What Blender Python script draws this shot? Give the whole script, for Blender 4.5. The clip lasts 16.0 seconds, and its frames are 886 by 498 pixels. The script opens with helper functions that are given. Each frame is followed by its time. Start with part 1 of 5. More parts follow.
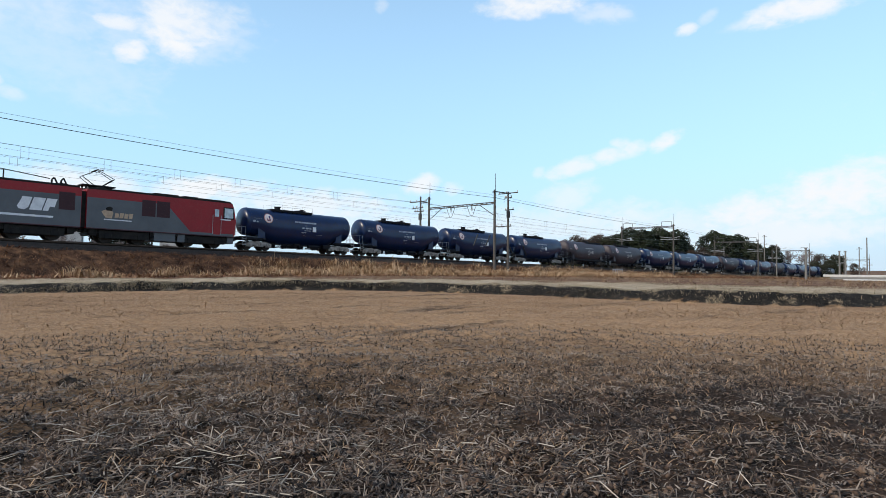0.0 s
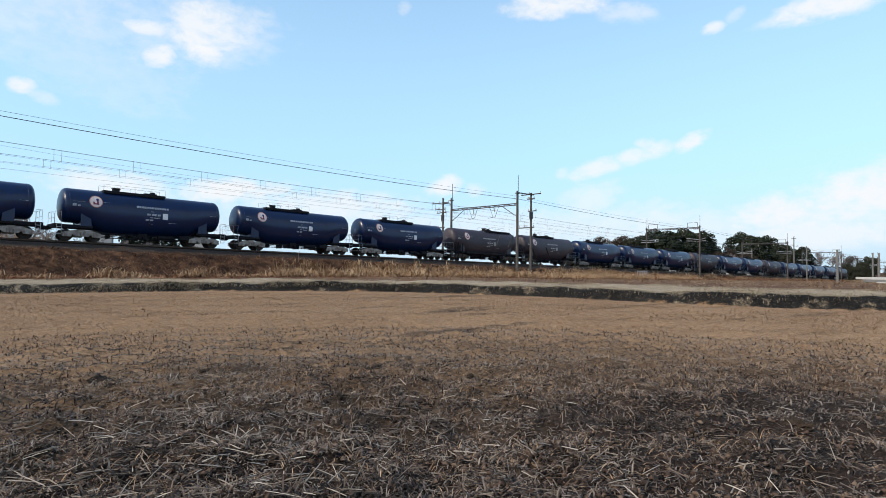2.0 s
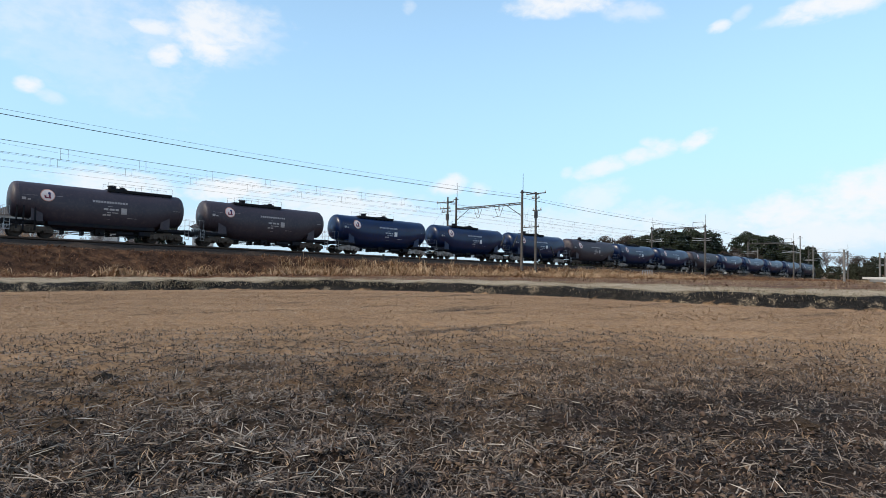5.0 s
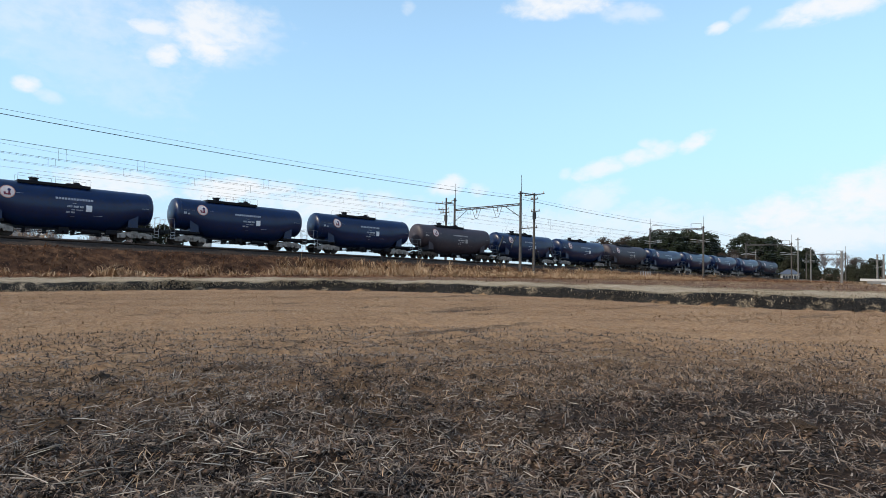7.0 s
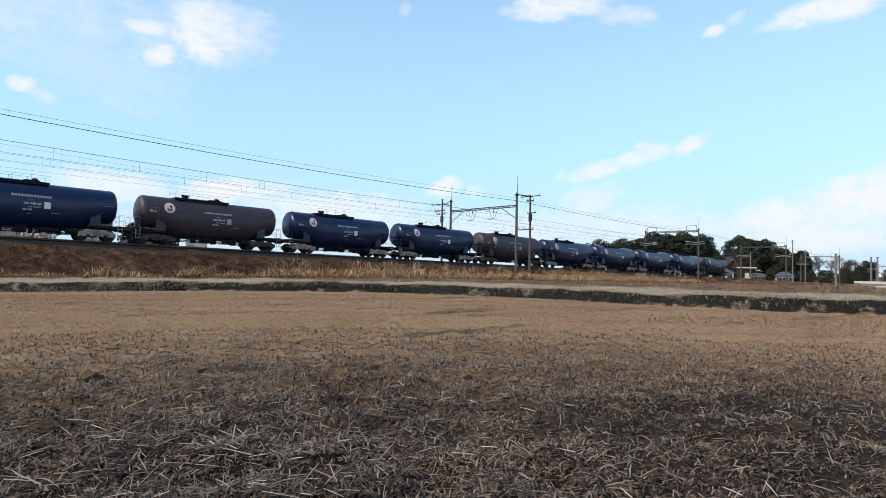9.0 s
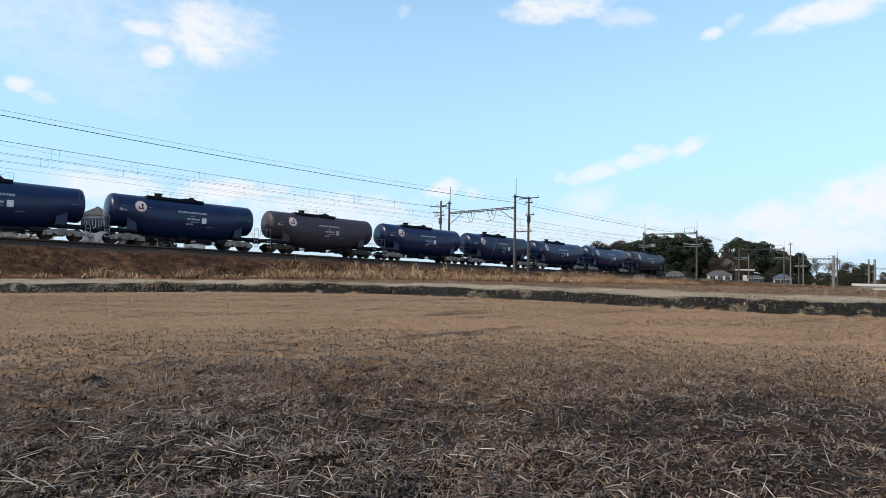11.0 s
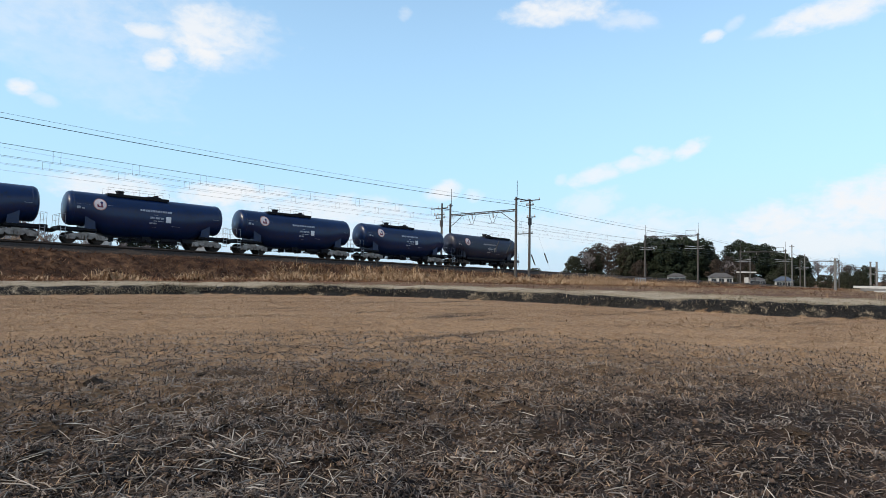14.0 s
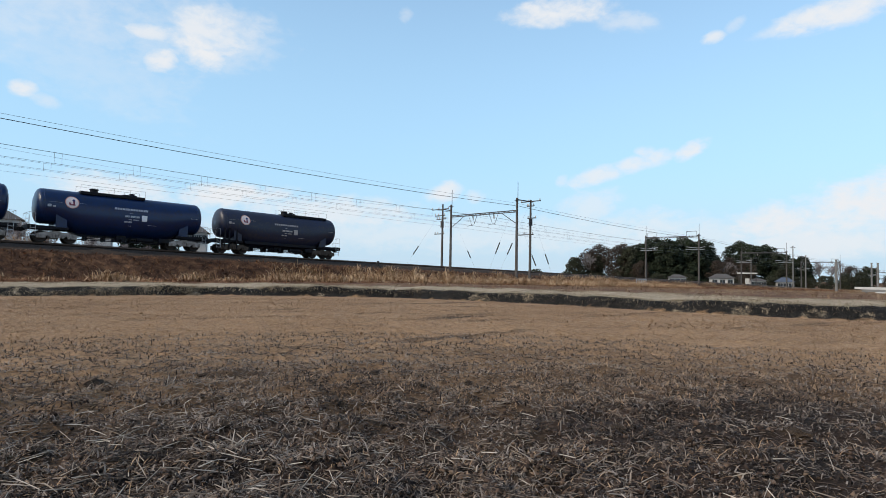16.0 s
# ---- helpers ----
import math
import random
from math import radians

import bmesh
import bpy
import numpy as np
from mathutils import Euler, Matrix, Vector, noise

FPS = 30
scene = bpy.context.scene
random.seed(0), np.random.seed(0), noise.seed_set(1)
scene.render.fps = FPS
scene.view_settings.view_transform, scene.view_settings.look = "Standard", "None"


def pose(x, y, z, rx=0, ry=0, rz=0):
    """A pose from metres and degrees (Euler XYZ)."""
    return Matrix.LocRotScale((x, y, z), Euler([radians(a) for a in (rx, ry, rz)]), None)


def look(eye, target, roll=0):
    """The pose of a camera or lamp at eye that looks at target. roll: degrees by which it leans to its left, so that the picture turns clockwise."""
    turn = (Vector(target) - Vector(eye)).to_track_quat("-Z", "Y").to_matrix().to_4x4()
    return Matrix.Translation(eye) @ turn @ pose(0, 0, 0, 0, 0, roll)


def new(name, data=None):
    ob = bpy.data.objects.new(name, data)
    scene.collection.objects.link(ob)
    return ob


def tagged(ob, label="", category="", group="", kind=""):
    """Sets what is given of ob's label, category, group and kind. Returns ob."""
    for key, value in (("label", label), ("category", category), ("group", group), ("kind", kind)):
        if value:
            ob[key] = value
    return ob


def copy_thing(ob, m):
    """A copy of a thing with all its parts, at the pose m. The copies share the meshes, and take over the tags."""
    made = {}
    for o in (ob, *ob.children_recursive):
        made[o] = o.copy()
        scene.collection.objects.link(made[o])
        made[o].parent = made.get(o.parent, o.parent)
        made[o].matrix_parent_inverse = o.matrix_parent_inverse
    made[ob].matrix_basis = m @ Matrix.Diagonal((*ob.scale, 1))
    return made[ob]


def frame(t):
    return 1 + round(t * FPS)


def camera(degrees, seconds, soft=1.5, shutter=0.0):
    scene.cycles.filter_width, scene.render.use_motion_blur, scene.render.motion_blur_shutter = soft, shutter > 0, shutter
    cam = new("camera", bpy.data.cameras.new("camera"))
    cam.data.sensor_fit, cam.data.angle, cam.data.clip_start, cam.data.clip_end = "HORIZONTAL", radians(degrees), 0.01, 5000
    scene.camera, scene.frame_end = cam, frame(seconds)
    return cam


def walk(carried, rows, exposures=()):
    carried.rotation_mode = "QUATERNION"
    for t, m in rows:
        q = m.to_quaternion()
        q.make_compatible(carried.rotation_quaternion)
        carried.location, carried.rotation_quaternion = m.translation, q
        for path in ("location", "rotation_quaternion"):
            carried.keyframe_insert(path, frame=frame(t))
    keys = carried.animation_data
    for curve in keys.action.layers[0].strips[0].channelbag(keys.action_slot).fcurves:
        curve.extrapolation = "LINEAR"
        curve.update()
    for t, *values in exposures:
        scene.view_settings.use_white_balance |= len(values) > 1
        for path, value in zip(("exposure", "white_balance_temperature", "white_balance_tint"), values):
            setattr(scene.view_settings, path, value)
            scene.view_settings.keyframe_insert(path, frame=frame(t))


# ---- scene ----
cam = camera(73.38, 16.0, soft=0.85)
EYE_Z = 1.3
# seconds, heading (degrees right of +y), tilt up, lean
HEADINGS = [
    (0.0, 45.896, 1.755, 0.393), (0.5, 45.083, 1.812, 0.462), (1.0, 44.482, 1.852, 0.461), (1.5, 44.043, 1.864, 0.503),
    (2.0, 43.732, 1.868, 0.53), (2.5, 43.502, 1.873, 0.542), (3.0, 43.347, 1.856, 0.52), (3.5, 43.279, 1.85, 0.51),
    (4.0, 43.256, 1.81, 0.57), (6.5, 43.375, 1.798, 0.74), (7.0, 43.441, 1.855, 0.767), (7.5, 43.534, 1.874, 0.83),
    (8.0, 43.625, 1.902, 0.865), (8.5, 43.725, 1.952, 0.875), (9.0, 43.825, 1.992, 0.92), (11.5, 43.974, 2.211, 1.01),
    (12.0, 43.955, 2.265, 1.0), (12.5, 43.932, 2.282, 1.01), (13.0, 43.93, 2.314, 1.03), (13.5, 43.901, 2.347, 1.01),
    (14.0, 43.866, 2.378, 1.02), (14.5, 43.854, 2.39, 1.02), (15.0, 43.837, 2.424, 0.99), (15.5, 43.802, 2.455, 1.01),
    (16.0, 43.792, 2.473, 1.03)]


def heading_pose(yaw, tilt, lean):
    a, e = radians(yaw), radians(tilt)
    eye = Vector((0, 0, EYE_Z))
    return look(eye, eye + Vector((math.sin(a) * math.cos(e), math.cos(a) * math.cos(e), math.sin(e))), lean)


walk(cam, [(t, heading_pose(a, e, r)) for t, a, e, r in HEADINGS], exposures=[(0.0, 0.0), (9.0, 0.0), (13.0, -0.03), (15.0, -0.09), (16.0, -0.15)])

# ---- world and sun ----
SUN_TO = Vector((-0.80, 0.16, 0.58)).normalized()
SUN_ELEVATION = math.asin(SUN_TO.z)
SUN_ROTATION = math.atan2(SUN_TO.x, SUN_TO.y)
SKY_STRENGTH = 0.26


def direction(yaw, elevation):
    a, e = radians(yaw), radians(elevation)
    return Vector((math.sin(a) * math.cos(e), math.cos(a) * math.cos(e), math.sin(e)))


# heading, elevation, half width, half height (degrees), tilt (degrees), density
CLOUDS = [
    (16.9, 19.9, 1.9, 0.6, 0, 0.85), (21.5, 20.6, 3.6, 2.0, 8, 0.9), (20.6, 19.2, 2.3, 1.5, -20, 1.0), (17.9, 17.8, 1.3, 0.9, 20, 0.95), (23.5, 21.4, 3.4, 1.8, 0, 0.6),
    (21.8, 20.4, 5.4, 2.9, 5, 0.42), (8.0, 13.9, 0.95, 0.62, 0, 0.95), (9.6, 13.2, 1.2, 0.5, -15, 0.45), (39.7, 23.9, 0.65, 0.6, 30, 0.45),
    (54.8, 24.1, 4.2, 1.15, 3, 0.95), (53.2, 23.4, 2.6, 0.7, -3, 0.9), (61.0, 22.7, 2.6, 0.8, -8, 0.5), (68.3, 20.6, 0.85, 0.5, 5, 0.85), (70.1, 21.4, 0.8, 0.45, 25, 0.4),
    (77.9, 21.0, 4.6, 1.0, 6, 0.95), (73.6, 20.6, 2.4, 0.5, 12, 0.5),
    (58.2, 9.4, 2.7, 0.8, 14, 0.8), (62.4, 10.6, 3.0, 0.75, 12, 0.85), (62.6, 11.4, 0.9, 0.6, 0, 0.7), (66.4, 11.4, 1.6, 0.62, 22, 0.95), (55.0, 9.0, 0.7, 0.5, 20, 0.5),
    (72.6, 4.9, 3.2, 1.5, 12, 0.95), (79.5, 5.9, 6.4, 2.4, 10, 1.0), (88.0, 6.6, 8.0, 3.0, 4, 1.0), (76.0, 3.2, 8.0, 1.4, 4, 0.75), (57.7, 6.6, 2.9, 1.5, 18, 0.55), (62.0, 4.6, 6.5, 1.5, 4, 0.6),
    (43.8, 7.9, 1.7, 0.85, 15, 0.9), (46.8, 7.6, 1.0, 0.6, 0, 0.6), (14.4, 6.6, 5.2, 1.2, -2, 0.85), (23.7, 6.8, 4.4, 1.0, 3, 0.95), (27.8, 7.2, 2.2, 0.7, 10, 0.8), (33.0, 5.6, 9.0, 1.5, 0, 0.75),
    (52.0, 4.0, 40.0, 1.7, 0, 0.5), (5.0, 23.0, 13.0, 6.0, -15, 0.42), (11.0, 17.0, 9.0, 3.0, -20, 0.25), (-60.0, 25.0, 30.0, 9.0, 0, 0.9),
    (150.0, 30.0, 40.0, 8.0, 0, 0.8), (240.0, 28.0, 35.0, 10.0, 0, 0.8)]


def build_world():
    world = bpy.data.worlds.new("daylight")
    scene.world = world
    world.use_nodes = True
    nt = world.node_tree
    nt.nodes.clear()
    N, L = nt.nodes.new, nt.links.new

    def math_node(op, a, b=None, clamp=False):
        n = N("ShaderNodeMath")
        n.operation, n.use_clamp = op, clamp
        for i, v in enumerate((a, b)):
            if v is None:
                continue
            if isinstance(v, (int, float)):
                n.inputs[i].default_value = v
            else:
                L(v, n.inputs[i])
        return n.outputs[0]

    sky = N("ShaderNodeTexSky")
    sky.sky_type, sky.sun_disc = "NISHITA", False
    sky.sun_elevation, sky.sun_rotation = SUN_ELEVATION, SUN_ROTATION
    sky.air_density, sky.dust_density, sky.ozone_density = 1.0, 0.4, 2.0
    co = N("ShaderNodeTexCoord").outputs["Generated"]
    stretch = N("ShaderNodeMapping")
    stretch.inputs["Scale"].default_value = (1.0, 1.0, 1.7)
    L(co, stretch.inputs["Vector"])
    ragged = None
    for scale, amount in ((15.0, 2.5), (46.0, 2.2)):
        billow = N("ShaderNodeTexNoise")
        billow.inputs["Scale"].default_value, billow.inputs["Detail"].default_value, billow.inputs["Roughness"].default_value = scale, 7.0, 0.55
        billow.inputs["Distortion"].default_value = 0.25
        L(stretch.outputs[0], billow.inputs["Vector"])
        piece = math_node("MULTIPLY", math_node("SUBTRACT", billow.outputs[0], 0.5), amount)
        ragged = piece if ragged is None else math_node("ADD", ragged, piece)
    total = None
    for yaw, el, a, b, tilt, density in CLOUDS:
        c = direction(yaw, el)
        r0 = Vector((math.cos(radians(yaw)), -math.sin(radians(yaw)), 0))
        u0 = r0.cross(c)
        r = r0 * math.cos(radians(tilt)) + u0 * math.sin(radians(tilt))
        u = u0 * math.cos(radians(tilt)) - r0 * math.sin(radians(tilt))
        terms = []
        for axis, size in ((r, a), (u, b)):
            d = N("ShaderNodeVectorMath")
            d.operation = "DOT_PRODUCT"
            L(co, d.inputs[0])
            d.inputs[1].default_value = axis / math.sin(radians(size))
            shift = d.outputs["Value"]
            terms.append(math_node("POWER", math_node("ABSOLUTE", shift), 2.0))
        d = N("ShaderNodeVectorMath")
        d.operation = "DOT_PRODUCT"
        L(co, d.inputs[0])
        d.inputs[1].default_value = c
        ahead = math_node("GREATER_THAN", d.outputs["Value"], 0.2)
        q = math_node("SUBTRACT", 1.0, math_node("ADD", terms[0], terms[1]))
        q = math_node("ADD", math_node("MAXIMUM", q, -2.0), ragged)
        soft = N("ShaderNodeMapRange")
        soft.interpolation_type = "SMOOTHSTEP"
        soft.inputs["From Min"].default_value, soft.inputs["From Max"].default_value = -0.75, 1.35
        L(q, soft.inputs["Value"])
        q = math_node("MULTIPLY", soft.outputs[0], ahead)
        q = math_node("MULTIPLY", q, density)
        total = q if total is None else math_node("MAXIMUM", total, q)
    mix = N("ShaderNodeMixRGB")
    L(total, mix.inputs[0])
    bright = N("ShaderNodeMixRGB")
    bright.blend_type = "MULTIPLY"
    bright.inputs[0].default_value = 1.0
    bright.inputs[2].default_value = SKY_TINT
    L(sky.outputs[0], bright.inputs[1])
    split = N("ShaderNodeSeparateXYZ")
    L(co, split.inputs[0])
    last = bright.outputs[0]
    for fade, power, amount, colour in HAZE:
        low = math_node("SUBTRACT", 1.0, math_node("MULTIPLY", split.outputs["Z"], fade), True)
        haze = N("ShaderNodeMixRGB")
        L(math_node("MULTIPLY", math_node("POWER", low, power), amount), haze.inputs[0])
        L(last, haze.inputs[1])
        haze.inputs[2].default_value = colour
        last = haze.outputs[0]
    L(last, mix.inputs[1])
    mix.inputs[2].default_value = CLOUD_COLOUR
    bg = N("ShaderNodeBackground")
    bg.inputs["Strength"].default_value = SKY_STRENGTH
    L(mix.outputs[0], bg.inputs["Color"])
    out = N("ShaderNodeOutputWorld")
    L(bg.outputs[0], out.inputs["Surface"])


SKY_TINT = (1.12, 1.1, 1.0, 1.0)
CLOUD_COLOUR = (3.6, 3.68, 3.8, 1.0)
# fade with height, power, amount, colour: clear air low down, then the pale haze at the horizon
HAZE = [(1.9, 0.6, 0.95, (1.72, 2.92, 4.0, 1.0)), (5.5, 1.6, 0.8, (2.6, 3.15, 3.6, 1.0))]
build_world()
sun_data = bpy.data.lights.new("sun", "SUN")
sun_data.energy, sun_data.angle, sun_data.color = 3.4, radians(0.6), (1.0, 0.86, 0.68)
sun = new("sun", sun_data)
sun.matrix_world = look(SUN_TO * 500, (0, 0, 0))


# ---- materials ----
def material(name, colour, second=None, scale=8.0, roughness=0.7, metal=0.0, bump=0.0, bump_scale=40.0, spots=None, island=0.0, coord="Object"):
    """Two-tone noise paint with grain, optional island variation and relief."""
    m = bpy.data.materials.new(name)
    m.use_nodes = True
    nt = m.node_tree
    N, L = nt.nodes.new, nt.links.new
    b = nt.nodes["Principled BSDF"]
    b.inputs["Roughness"].default_value, b.inputs["Metallic"].default_value = roughness, metal
    # dusty and matt things shine less than paint and glass
    b.inputs["Specular IOR Level"].default_value = 0.12 if roughness >= 0.55 else 0.4
    co = N("ShaderNodeTexCoord").outputs[coord]
    n1 = N("ShaderNodeTexNoise")
    n1.inputs["Scale"].default_value, n1.inputs["Detail"].default_value, n1.inputs["Roughness"].default_value = scale, 6, 0.6
    L(co, n1.inputs["Vector"])
    ramp = N("ShaderNodeValToRGB")
    ramp.color_ramp.elements[0].position, ramp.color_ramp.elements[1].position = 0.35, 0.68
    ramp.color_ramp.elements[0].color = (*colour, 1)
    ramp.color_ramp.elements[1].color = (*(second or [c * 0.7 for c in colour]), 1)
    L(n1.outputs[0], ramp.inputs[0])
    out = ramp.outputs[0]
    if spots:
        n2 = N("ShaderNodeTexNoise")
        n2.inputs["Scale"].default_value, n2.inputs["Detail"].default_value = scale * 7, 4
        L(co, n2.inputs["Vector"])
        r2 = N("ShaderNodeValToRGB")
        r2.color_ramp.elements[0].position, r2.color_ramp.elements[1].position = 0.5, 0.72
        L(n2.outputs[0], r2.inputs[0])
        mx = N("ShaderNodeMixRGB")
        mx.inputs[2].default_value = (*spots, 1)
        L(r2.outputs[0], mx.inputs[0])
        L(out, mx.inputs[1])
        out = mx.outputs[0]
    if island:
        geo = N("ShaderNodeNewGeometry")
        hsv = N("ShaderNodeHueSaturation")
        mp = N("ShaderNodeMapRange")
        mp.inputs["To Min"].default_value, mp.inputs["To Max"].default_value = 1 - island, 1 + island
        L(geo.outputs["Random Per Island"], mp.inputs["Value"])
        L(mp.outputs[0], hsv.inputs["Value"])
        L(out, hsv.inputs["Color"])
        out = hsv.outputs[0]
    L(out, b.inputs["Base Color"])
    if bump:
        n3 = N("ShaderNodeTexNoise")
        n3.inputs["Scale"].default_value, n3.inputs["Detail"].default_value = bump_scale, 5
        L(co, n3.inputs["Vector"])
        bp = N("ShaderNodeBump")
        bp.inputs["Strength"].default_value, bp.inputs["Distance"].default_value = bump, 0.02
        L(n3.outputs[0], bp.inputs["Height"])
        L(bp.outputs[0], b.inputs["Normal"])
    return m


def blades(name, ramp_colours, patch_scale, roughness=0.8, patches=1.1, spread=1.0):
    """Dry grass or straw: colour by blade, shifted by patches over the ground."""
    m = bpy.data.materials.new(name)
    m.use_nodes = True
    nt = m.node_tree
    N, L = nt.nodes.new, nt.links.new
    b = nt.nodes["Principled BSDF"]
    b.inputs["Roughness"].default_value = roughness
    b.inputs["Specular IOR Level"].default_value = 0.25
    geo = N("ShaderNodeNewGeometry")
    co = N("ShaderNodeTexCoord").outputs["Object"]
    n = N("ShaderNodeTexNoise")
    n.inputs["Scale"].default_value, n.inputs["Detail"].default_value = patch_scale, 4
    L(co, n.inputs["Vector"])
    add = N("ShaderNodeMath")
    add.operation = "MULTIPLY_ADD"
    L(n.outputs[0], add.inputs[0])
    add.inputs[1].default_value = patches
    sub = N("ShaderNodeMath")
    sub.operation = "MULTIPLY_ADD"
    sub.inputs[1].default_value, sub.inputs[2].default_value = spread, 0.5 - 0.5 * spread - 0.5 * patches
    L(geo.outputs["Random Per Island"], sub.inputs[0])
    L(sub.outputs[0], add.inputs[2])
    ramp = N("ShaderNodeValToRGB")
    e = ramp.color_ramp.elements
    e[0].position, e[0].color = 0.0, (*ramp_colours[0], 1)
    e[1].position, e[1].color = 1.0, (*ramp_colours[-1], 1)
    for i, c in enumerate(ramp_colours[1:-1]):
        x = e.new((i + 1) / (len(ramp_colours) - 1))
        x.color = (*c, 1)
    L(add.outputs[0], ramp.inputs[0])
    L(ramp.outputs[0], b.inputs["Base Color"])
    return m


